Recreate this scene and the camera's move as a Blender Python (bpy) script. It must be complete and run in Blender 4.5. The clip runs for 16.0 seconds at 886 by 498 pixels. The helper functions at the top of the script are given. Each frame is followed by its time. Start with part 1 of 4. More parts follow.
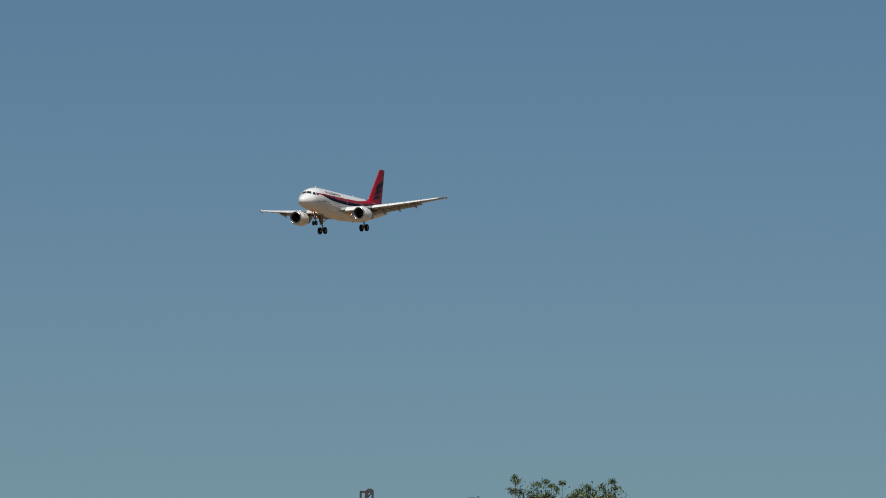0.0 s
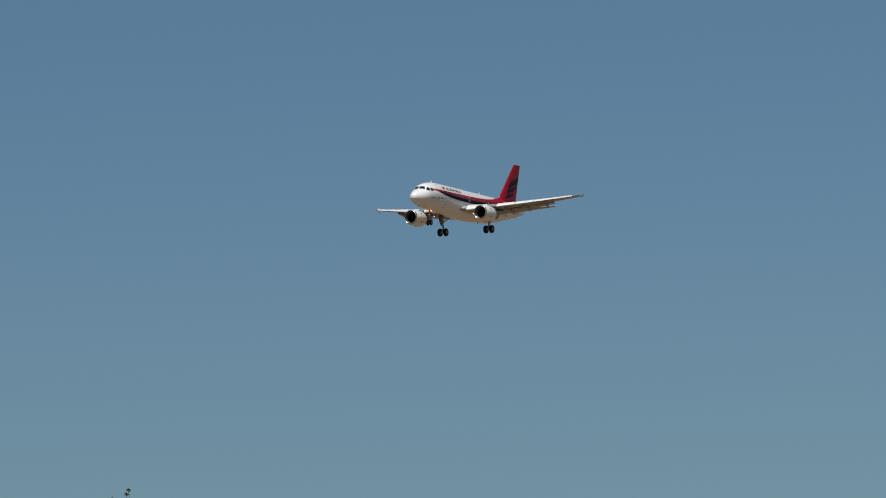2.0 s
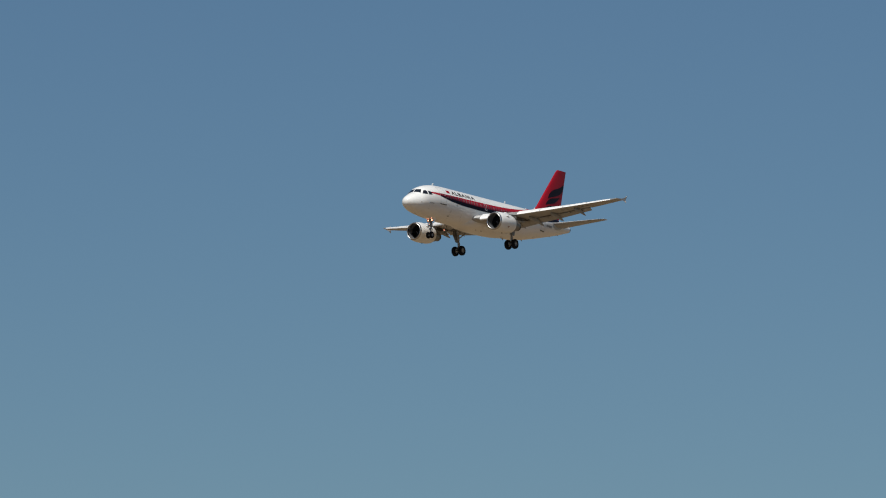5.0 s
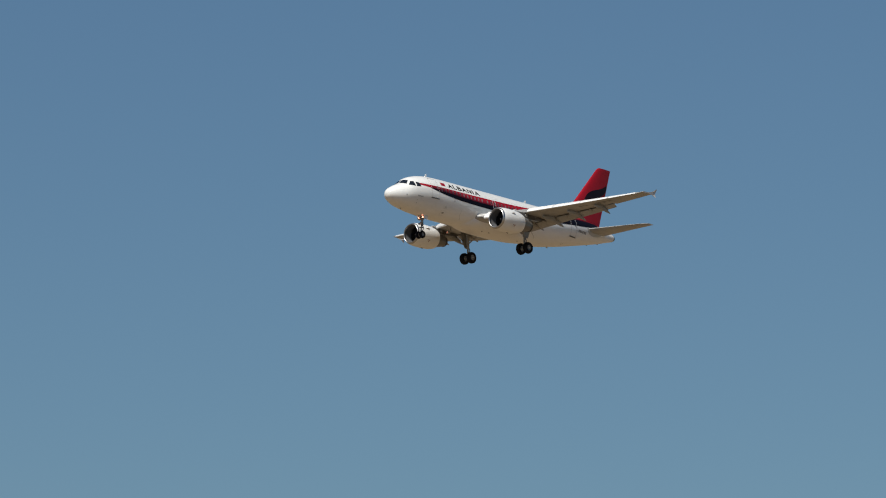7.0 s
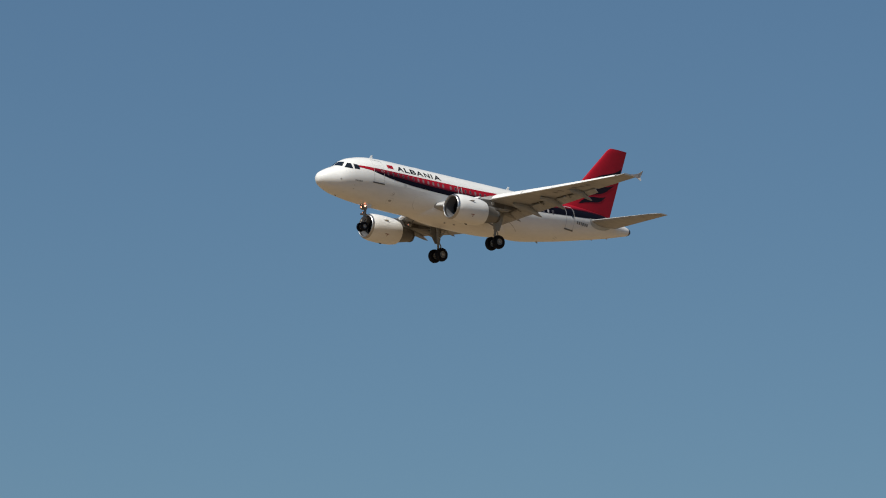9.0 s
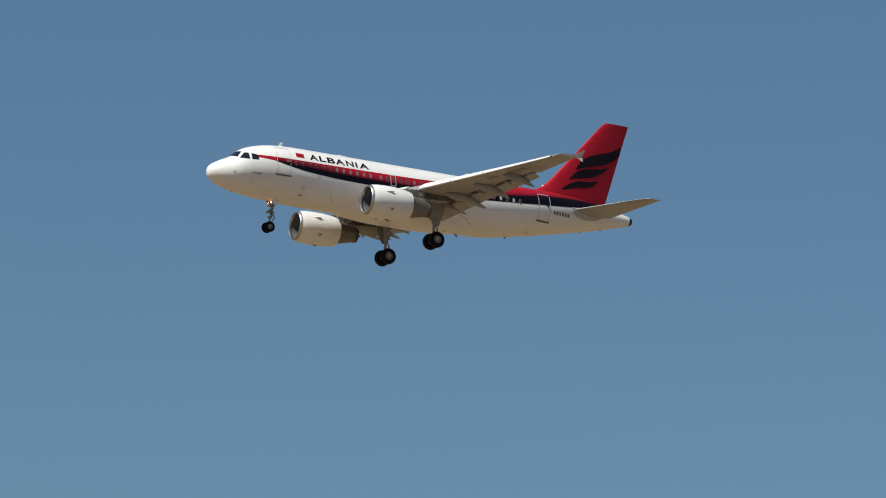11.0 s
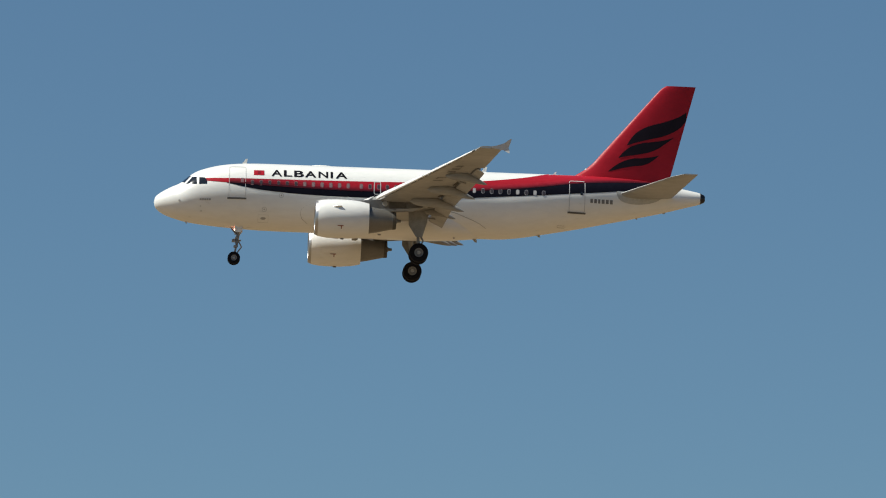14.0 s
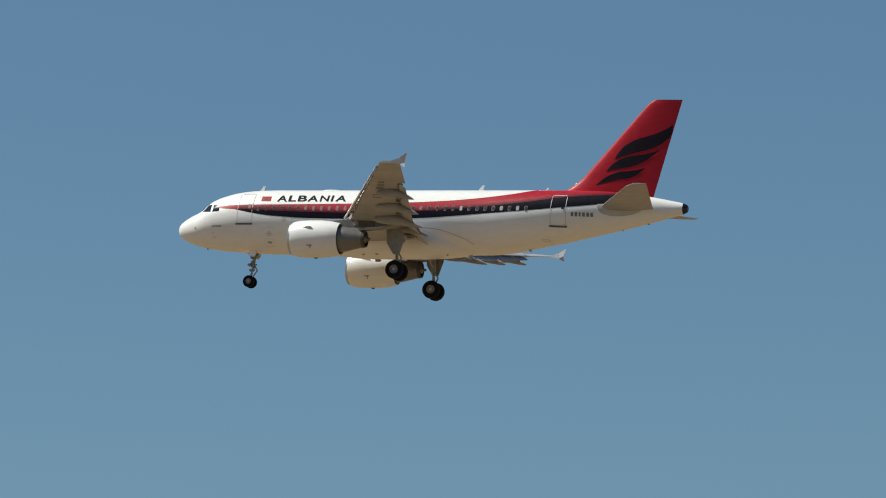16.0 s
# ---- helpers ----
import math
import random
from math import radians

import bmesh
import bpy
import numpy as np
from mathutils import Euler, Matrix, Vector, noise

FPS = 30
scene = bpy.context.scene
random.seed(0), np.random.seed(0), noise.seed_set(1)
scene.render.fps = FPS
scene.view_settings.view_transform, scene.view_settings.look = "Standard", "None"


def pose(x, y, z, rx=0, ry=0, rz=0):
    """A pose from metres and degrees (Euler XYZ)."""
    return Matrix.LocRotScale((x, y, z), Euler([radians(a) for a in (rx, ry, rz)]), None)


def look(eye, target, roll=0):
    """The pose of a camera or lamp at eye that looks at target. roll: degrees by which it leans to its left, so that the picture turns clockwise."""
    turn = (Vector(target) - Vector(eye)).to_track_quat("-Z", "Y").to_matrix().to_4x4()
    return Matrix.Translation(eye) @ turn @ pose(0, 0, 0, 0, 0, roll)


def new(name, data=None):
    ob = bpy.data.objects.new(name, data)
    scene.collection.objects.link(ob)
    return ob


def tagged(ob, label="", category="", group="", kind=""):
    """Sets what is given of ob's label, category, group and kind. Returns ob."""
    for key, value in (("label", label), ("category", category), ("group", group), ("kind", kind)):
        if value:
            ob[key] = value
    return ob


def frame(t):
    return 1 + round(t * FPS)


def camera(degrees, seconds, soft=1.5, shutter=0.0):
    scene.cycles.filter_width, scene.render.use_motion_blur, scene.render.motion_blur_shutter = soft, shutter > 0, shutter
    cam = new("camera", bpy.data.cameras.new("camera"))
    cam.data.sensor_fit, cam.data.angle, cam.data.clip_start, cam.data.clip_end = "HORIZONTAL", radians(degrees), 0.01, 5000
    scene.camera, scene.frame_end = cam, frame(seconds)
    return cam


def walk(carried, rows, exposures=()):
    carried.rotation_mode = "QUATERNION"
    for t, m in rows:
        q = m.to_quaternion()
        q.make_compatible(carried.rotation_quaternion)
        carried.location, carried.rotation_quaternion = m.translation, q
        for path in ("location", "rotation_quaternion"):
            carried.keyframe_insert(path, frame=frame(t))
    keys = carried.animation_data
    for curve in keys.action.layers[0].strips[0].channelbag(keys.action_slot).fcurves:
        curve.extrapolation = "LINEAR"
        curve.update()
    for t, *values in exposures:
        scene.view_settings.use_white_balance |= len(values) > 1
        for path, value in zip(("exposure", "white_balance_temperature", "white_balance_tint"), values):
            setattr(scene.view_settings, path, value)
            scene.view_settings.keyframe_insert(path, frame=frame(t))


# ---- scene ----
cam = camera(7.944, 16.0, soft=1.08)


def aim(azimuth, elevation, roll):
    """The hand-held camera at eye height, turned clockwise from +y by azimuth."""
    return pose(0, 0, 1.6, 90 + elevation, 0, -azimuth) @ pose(0, 0, 0, 0, 0, roll)


PAN = [
    (0, 69.426, 6.295, 0.26), (0.3, 68.911, 6.388, -0.18), (0.5, 68.571, 6.429, -0.36), (0.8, 68.139, 6.473, -0.36),
    (1, 67.775, 6.535, -0.42), (1.3, 66.898, 6.611, -0.89), (1.5, 66.346, 6.672, -1.31), (1.8, 65.676, 6.687, -1.69),
    (2, 65.214, 6.720, -1.52), (2.3, 64.616, 6.758, -0.55), (2.5, 63.980, 6.858, 0.14), (2.8, 63.170, 7.028, 0.70),
    (3, 62.845, 7.134, 0.73), (3.3, 62.369, 7.164, 0.39), (3.5, 62.029, 7.181, 0.08), (3.8, 61.424, 7.210, -0.21),
    (4, 61.010, 7.266, -0.11), (4.2, 60.577, 7.321, 0.24), (4.725, 59.239, 7.535, 0.26), (5.25, 57.763, 7.787, 0.30),
    (5.775, 56.162, 8.054, 0.35), (6.3, 54.453, 8.305, 0.37), (6.5, 53.784, 8.335, 0.40), (6.8, 52.771, 8.362, 0.18),
    (7, 51.985, 8.443, -0.02), (7.3, 50.859, 8.507, -0.13), (7.5, 50.098, 8.544, 0.02), (7.8, 48.820, 8.615, 0.44),
    (8, 48.013, 8.748, 0.27), (8.2, 47.136, 8.880, -0.43), (8.725, 44.622, 9.110, -0.39), (9.25, 41.903, 9.326, -0.28),
    (9.775, 38.914, 9.539, -0.17), (10.3, 35.591, 9.758, -0.12), (10.5, 34.294, 9.828, -0.02), (10.8, 32.323, 9.948, 0.42),
    (11, 30.979, 10.048, 0.67), (11.3, 28.702, 10.177, 0.72), (11.5, 27.105, 10.199, 0.82), (11.8, 24.485, 10.228, 1.33),
    (12, 22.804, 10.236, 1.49), (12.3, 20.314, 10.259, 0.88), (12.5, 18.659, 10.310, 0.16), (12.8, 16.078, 10.367, -0.82),
    (13, 14.224, 10.393, -1.16), (13.3, 11.278, 10.352, -1.01), (13.5, 9.191, 10.248, -0.74), (13.8, 5.865, 10.207, -0.47),
    (14, 3.829, 10.248, -0.38), (14.3, 0.751, 10.278, -0.30), (14.5, -1.344, 10.240, -0.13), (14.8, -4.215, 10.052, 0.37),
    (15, -6.126, 9.806, 0.66), (15.3, -9.213, 9.579, 0.72), (15.5, -11.209, 9.458, 0.59), (15.8, -14.058, 9.238, 0.32),
    (16, -15.980, 9.026, 0.12),
]
walk(cam, [(t, aim(a, e, r)) for t, a, e, r in PAN], exposures=[(0, -0.29, 6350, 10.7), (3, -0.28, 6340, 11), (7.5, -0.03, 6440, 10), (10.4, 0.08, 6480, 10), (11.5, 0.18, 6500, 9), (13, 0.26, 6530, 7), (14.5, 0.34, 6550, 6), (15.3, 0.28, 6550, 6), (16, 0.23, 6550, 6)])

# ---- sky and sun ----
SUN_TO = Vector((-0.56, -0.085, 0.82)).normalized()
world = bpy.data.worlds.new("sky")
scene.world = world
world.use_nodes = True
wn, wl = world.node_tree.nodes, world.node_tree.links
sky = wn.new("ShaderNodeTexSky")
sky.sky_type = "NISHITA"
sky.sun_disc = False
sky.sun_elevation = math.asin(SUN_TO.z)
sky.sun_rotation = math.atan2(SUN_TO.x, SUN_TO.y)
sky.air_density, sky.dust_density, sky.ozone_density = 1.0, 0.3, 2.0
tint = wn.new("ShaderNodeMix")
tint.data_type, tint.blend_type = "RGBA", "MULTIPLY"
tint.inputs["Factor"].default_value = 1.0
tint.inputs["B"].default_value = (0.78, 0.99, 1.12, 1)
wl.new(sky.outputs["Color"], tint.inputs["A"])
wl.new(tint.outputs["Result"], wn["Background"].inputs["Color"])
wn["Background"].inputs["Strength"].default_value = 0.0505
sun = new("sun", bpy.data.lights.new("sun", "SUN"))
sun.data.energy, sun.data.angle, sun.data.color = 5.0, radians(0.53), (1.0, 0.965, 0.88)
sun.matrix_world = look(SUN_TO * 300, (0, 0, 0))


# ---- materials ----
def material(name, colour, rough=0.5, metal=0.0, vary=0.08, scale=1.5, fine=14.0, bump=0.0, coat=0.0, emit=None, streak=(1, 1, 1), gloss=0.5):
    """Two scales of noise on colour and roughness, in the thing's own space."""
    m = bpy.data.materials.new(name)
    m.use_nodes = True
    n, l = m.node_tree.nodes, m.node_tree.links
    b = n["Principled BSDF"]
    b.inputs["Metallic"].default_value = metal
    b.inputs["Coat Weight"].default_value = coat
    b.inputs["Specular IOR Level"].default_value = gloss
    b.inputs["Coat Roughness"].default_value = 0.08
    if emit:
        b.inputs["Emission Color"].default_value = (*emit[:3], 1)
        b.inputs["Emission Strength"].default_value = emit[3]
    tc = n.new("ShaderNodeTexCoord")
    mp = n.new("ShaderNodeMapping")
    mp.inputs["Scale"].default_value = streak
    l.new(tc.outputs["Object"], mp.inputs["Vector"])
    big, small = n.new("ShaderNodeTexNoise"), n.new("ShaderNodeTexNoise")
    for tex, s in ((big, scale), (small, fine)):
        tex.inputs["Scale"].default_value = s
        tex.inputs["Detail"].default_value = 5
        l.new(mp.outputs["Vector"], tex.inputs["Vector"])
    mix = n.new("ShaderNodeMath")
    mix.operation = "ADD"
    l.new(big.outputs["Fac"], mix.inputs[0])
    l.new(small.outputs["Fac"], mix.inputs[1])
    ramp = n.new("ShaderNodeMapRange")
    for key, v in (("From Min", 0.7), ("From Max", 1.3), ("To Min", 1 - vary), ("To Max", 1 + vary * 0.5)):
        ramp.inputs[key].default_value = v
    l.new(mix.outputs[0], ramp.inputs["Value"])
    sc = n.new("ShaderNodeVectorMath")
    sc.operation = "SCALE"
    sc.inputs[0].default_value = colour
    l.new(ramp.outputs[0], sc.inputs["Scale"])
    l.new(sc.outputs[0], b.inputs["Base Color"])
    rr = n.new("ShaderNodeMapRange")
    for key, v in (("From Min", 0.3), ("From Max", 0.7), ("To Min", rough * 0.85), ("To Max", min(1, rough * 1.15))):
        rr.inputs[key].default_value = v
    l.new(small.outputs["Fac"], rr.inputs["Value"])
    l.new(rr.outputs[0], b.inputs["Roughness"])
    if bump:
        bp = n.new("ShaderNodeBump")
        bp.inputs["Strength"].default_value = 0.5
        bp.inputs["Distance"].default_value = bump
        l.new(small.outputs["Fac"], bp.inputs["Height"])
        l.new(bp.outputs[0], b.inputs["Normal"])
    return m


WHITE = material("white_gloss_paint", (0.78, 0.77, 0.74), 0.32, vary=0.055, scale=0.45, fine=4, coat=0.3, streak=(0.4, 1, 1))
RED = material("red_gloss_paint", (0.36, 0.010, 0.022), 0.42, vary=0.12, scale=0.6, fine=6, gloss=0.15, streak=(0.4, 1, 1))
BLACK = material("black_gloss_paint", (0.006, 0.006, 0.012), 0.45, vary=0.2, scale=0.6, fine=6, gloss=0.06)
FEATHER = material("maroon_black_paint", (0.012, 0.006, 0.012), 0.45, vary=0.3, scale=0.8, fine=6, gloss=0.15)
RED_1 = material("red_paint_blend_pale", (0.335, 0.009, 0.021), 0.42, vary=0.12, scale=0.6, fine=6, gloss=0.25)
RED_2 = material("red_paint_blend_light", (0.27, 0.008, 0.020), 0.42, vary=0.12, scale=0.6, fine=6, gloss=0.25)
RED_3 = material("red_paint_blend", (0.18, 0.007, 0.016), 0.42, vary=0.12, scale=0.6, fine=6, gloss=0.2)
RED_4 = material("red_paint_blend_dark", (0.075, 0.006, 0.013), 0.42, vary=0.12, scale=0.6, fine=6, gloss=0.2)
GREY = material("light_grey_wing_paint", (0.35, 0.345, 0.335), 0.42, vary=0.26, scale=0.7, fine=6, streak=(0.3, 1, 1))
LINE = material("seam_grey", (0.36, 0.35, 0.33), 0.5, vary=0.2)
PALE_LINE = material("pale_outline", (0.50, 0.49, 0.49), 0.5, vary=0.1)
LETTER = material("black_lettering", (0.008, 0.008, 0.012), 0.55, vary=0.2, gloss=0.05)
LETTER_FADED = material("faded_grey_lettering", (0.20, 0.195, 0.19), 0.6, vary=0.3, gloss=0.2)
LATCH = material("faded_red_stencil", (0.24, 0.075, 0.06), 0.6, vary=0.2, gloss=0.2)
SOFT_MARK = material("worn_grey_marking", (0.14, 0.135, 0.13), 0.6, vary=0.3, gloss=0.2)
FAIRING = material("grey_fairing_paint", (0.31, 0.30, 0.28), 0.45, vary=0.2, scale=1, fine=7, streak=(0.3, 1, 1))
SEAM = material("fairing_seam_grey", (0.44, 0.43, 0.41), 0.5, vary=0.2)
FAINT = material("faint_seam", (0.55, 0.54, 0.52), 0.5, vary=0.15)
WORN = material("worn_grey_plate", (0.46, 0.45, 0.42), 0.5, vary=0.18, scale=1.2, fine=7)
# near-black brown: painted shade in coves and slat hollows, also plain dark trim
COVE = material("shade_and_dark_trim", (0.095, 0.088, 0.078), 0.7, vary=0.35, scale=1.4, fine=9, gloss=0.2)
GLASS_DARK = material("dark_glazing", (0.012, 0.014, 0.018), 0.08, vary=0.1, coat=0.6)
SHADE = material("white_window_blind", (0.23, 0.15, 0.155), 0.4, vary=0.1)
RIM = material("window_surround", (0.21, 0.105, 0.11), 0.4, vary=0.1)
PALE_RIM = material("pale_window_surround", (0.27, 0.25, 0.26), 0.4, vary=0.1)
BLIND = material("pale_window_blind", (0.42, 0.40, 0.40), 0.4, vary=0.1)
CABIN = material("shaded_cabin_pane", (0.05, 0.04, 0.045), 0.3, vary=0.2)
SLAT = material("pale_slat_paint", (0.70, 0.69, 0.67), 0.38, metal=0.0, vary=0.1, scale=1, fine=8)
FENCE = material("light_grey_tip_paint", (0.52, 0.52, 0.52), 0.42, vary=0.12, scale=1, fine=8)
PYLON = material("dark_grey_pylon_paint", (0.14, 0.135, 0.13), 0.5, vary=0.3, scale=1.2, fine=8)
CHROME = material("polished_metal", (0.46, 0.45, 0.44), 0.36, metal=1.0, vary=0.06, scale=3)
TITANIUM = material("heat_stained_metal", (0.19, 0.183, 0.172), 0.42, metal=0.5, vary=0.12, scale=2, fine=10)
INLET = material("inlet_liner", (0.13, 0.13, 0.135), 0.5, vary=0.1)
FAN = material("fan_blade_metal", (0.045, 0.045, 0.05), 0.35, metal=0.7, vary=0.2)
STRUT = material("gear_strut_paint", (0.25, 0.25, 0.245), 0.42, vary=0.25, scale=4, fine=30)
RUBBER = material("tyre_rubber", (0.009, 0.009, 0.012), 0.8, vary=0.25, scale=4, fine=30, bump=0.004, gloss=0.12)
HUB = material("wheel_hub_metal", (0.20, 0.195, 0.19), 0.5, metal=0.3, vary=0.3, scale=6)
LAMP = material("landing_lamp", (0.9, 0.8, 0.6), 0.3, emit=(1.0, 0.34, 0.20, 6.5))


# ---- mesh helpers ----
def mesh_of(name, bm, mat, smooth=True):
    bmesh.ops.recalc_face_normals(bm, faces=bm.faces)
    me = bpy.data.meshes.new(name)
    bm.to_mesh(me)
    bm.free()
    for p in me.polygons:
        p.use_smooth = smooth
    me.materials.append(mat)
    return me


def part(name, bm, mat, parent, label="", smooth=True, sharp=35):
    """One mesh object under a thing or a part."""
    me = mesh_of(name, bm, mat, smooth)
    if smooth:
        me.set_sharp_from_angle(angle=radians(sharp))
    ob = new(name, me)
    ob.parent = parent
    if label:
        ob["label"] = label
    return ob


def thing(name, label, category, group="", kind=""):
    return tagged(new(name), label, category, group, kind)


def skin(bm, rings, closed=True, cap=True):
    """Faces between successive rings of points."""
    vs = [[bm.verts.new(p) for p in r] for r in rings]
    n = len(vs[0])
    for a, b in zip(vs, vs[1:]):
        for i in range(n if closed else n - 1):
            j = (i + 1) % n
            bm.faces.new((a[i], a[j], b[j], b[i]))
    if cap and closed:
        for r in (vs[0], vs[-1]):
            bm.faces.new(r)
    return vs


def spin(bm, profile, origin, axis="x", n=40, closed_profile=False, cap=True):
    """A body of revolution: profile rows (along, radius)."""
    rings = []
    for a, r in profile:
        ring = []
        for k in range(n):
            c, s = math.cos(2 * math.pi * k / n) * r, math.sin(2 * math.pi * k / n) * r
            ring.append(Vector(origin) + (Vector((a, c, s)) if axis == "x" else Vector((c, a, s)) if axis == "y" else Vector((c, s, a))))
        rings.append(ring)
    if closed_profile:
        rings.append(rings[0])
    skin(bm, rings, cap=cap and not closed_profile)
    bmesh.ops.remove_doubles(bm, verts=bm.verts, dist=1e-5)


def rod(bm, a, b, r0, r1=None, n=10):
    a, b = Vector(a), Vector(b)
    r1 = r0 if r1 is None else r1
    q = (b - a).to_track_quat("Z", "Y")
    ring = [Vector((math.cos(2 * math.pi * k / n), math.sin(2 * math.pi * k / n), 0)) for k in range(n)]
    skin(bm, [[a + q @ (v * r0) for v in ring], [b + q @ (v * r1) for v in ring]])


def slab(bm, outline, normal, thick):
    """A flat plate from an outline of points, with thickness along normal."""
    h = Vector(normal).normalized() * thick / 2
    skin(bm, [[Vector(p) - h for p in outline], [Vector(p) + h for p in outline]])


def box(bm, lo, hi):
    (x0, y0, z0), (x1, y1, z1) = lo, hi
    skin(bm, [[(x0, y0, z), (x1, y0, z), (x1, y1, z), (x0, y1, z)] for z in (z0, z1)])


def table(rows):
    """Smooth interpolation through rows of (x, value, ...)."""
    xs = [r[0] for r in rows]

    def at(x, k=1):
        if x <= xs[0]:
            return rows[0][k]
        if x >= xs[-1]:
            return rows[-1][k]
        i = max(j for j in range(len(xs) - 1) if xs[j] <= x)
        d = lambda j: (rows[min(j + 1, len(xs) - 1)][k] - rows[max(j - 1, 0)][k]) / (xs[min(j + 1, len(xs) - 1)] - xs[max(j - 1, 0)])
        h = xs[i + 1] - xs[i]
        s = (x - xs[i]) / h
        a, b, da, db = rows[i][k], rows[i + 1][k], d(i) * h, d(i + 1) * h
        return a * (1 + 2 * s) * (1 - s) ** 2 + da * s * (1 - s) ** 2 + b * s * s * (3 - 2 * s) + db * s * s * (s - 1)
    return at


# ---- the airliner: x aft from the nose, y to starboard, z up from the cabin's axis ----
# x, top, bottom, half width
HULL = table([
    (0.0, -0.55, -0.55, 0.0), (0.06, -0.28, -0.80, 0.26), (0.17, -0.13, -0.97, 0.45), (0.35, 0.02, -1.12, 0.64), (0.6, 0.18, -1.27, 0.83),
    (1.04, 0.42, -1.44, 1.08), (1.56, 0.67, -1.59, 1.31), (1.9, 0.95, -1.67, 1.43), (2.25, 1.24, -1.73, 1.54), (2.77, 1.52, -1.80, 1.66),
    (3.64, 1.79, -1.89, 1.80), (4.5, 1.95, -1.95, 1.89), (5.4, 2.03, -2.0, 1.94), (6.6, 2.07, -2.05, 1.975), (8.5, 2.07, -2.07, 1.975),
    (21.0, 2.07, -2.07, 1.975), (22.3, 2.07, -1.96, 1.96), (24.0, 2.07, -1.66, 1.88), (26.0, 2.06, -1.27, 1.70), (28.0, 2.02, -0.83, 1.40),
    (30.0, 1.88, -0.38, 1.02), (31.5, 1.66, -0.02, 0.73), (32.8, 1.42, 0.34, 0.47), (33.55, 1.27, 0.54, 0.34), (33.72, 1.2, 0.62, 0.28),
])


AXIS = -0.17


def hull(x, theta, off=0.0):
    """A point on the hull at station x; theta 0 is to starboard, 90 degrees on top, 180 to port."""
    t, b, w = HULL(x, 1), HULL(x, 2), HULL(x, 3)
    return Vector((x, math.cos(theta) * (w + off), (t + b) / 2 + AXIS + math.sin(theta) * ((t - b) / 2 + off)))


def hull_at(x, z, side=-1, off=0.012):
    """A point on the hull's side at station x and height z."""
    t, b = HULL(x, 1), HULL(x, 2)
    s = max(-1, min(1, (z - AXIS - (t + b) / 2) / ((t - b) / 2)))
    a = math.asin(s)
    return hull(x, a if side > 0 else math.pi - a, off)


def patch(bm, corners, side=-1, off=0.012, nu=6, nv=6):
    """A quad of (x, z) corners laid on the hull."""
    (x0, z0), (x1, z1), (x2, z2), (x3, z3) = corners
    rows = []
    for j in range(nv + 1):
        v = j / nv
        rows.append([hull_at((x0 * (1 - u) + x1 * u) * (1 - v) + (x3 * (1 - u) + x2 * u) * v,
                             (z0 * (1 - u) + z1 * u) * (1 - v) + (z3 * (1 - u) + z2 * u) * v, side, off)
                     for u in [i / nu for i in range(nu + 1)]])
    skin(bm, rows, closed=False)


def band(bm, x0, x1, low, high, side=-1, off=0.012, nx=70, nz=7):
    """A painted band on the hull between two curves."""
    rows = []
    for i in range(nx + 1):
        x = x0 + (x1 - x0) * i / nx
        a, b = low(x), high(x)
        rows.append([hull_at(x, a + (b - a) * j / nz, side, off) for j in range(nz + 1)])
    skin(bm, rows, closed=False)


def outline(bm, x0, x1, z0, z1, w, side=-1, off=0.02, radius=0.14):
    """A thin seam on the hull round a rectangle with rounded corners."""
    turn = [radians(15 * k) for k in range(7)]
    inner, outer = [], []
    for cx, cz, start in ((x1 - radius, z1 - radius, 0), (x0 + radius, z1 - radius, 90), (x0 + radius, z0 + radius, 180), (x1 - radius, z0 + radius, 270)):
        for a in turn:
            c, d = math.cos(a + radians(start)), math.sin(a + radians(start))
            outer.append((cx + radius * c, cz + radius * d))
            inner.append((cx + (radius - w) * c, cz + (radius - w) * d))
    fine_in, fine_out = [], []
    for k in range(len(outer)):
        n = 8 if k % 7 == 6 else 1
        for q in range(n):
            for src, dst in ((inner, fine_in), (outer, fine_out)):
                (xa, za), (xb, zb) = src[k], src[(k + 1) % len(src)]
                dst.append(hull_at(xa + (xb - xa) * q / n, za + (zb - za) * q / n, side, off))
    skin(bm, [fine_in, fine_out], cap=False)


AIRLINER = thing("airliner", "white twin-engine airliner with red and black stripes, gear down", "airplane")


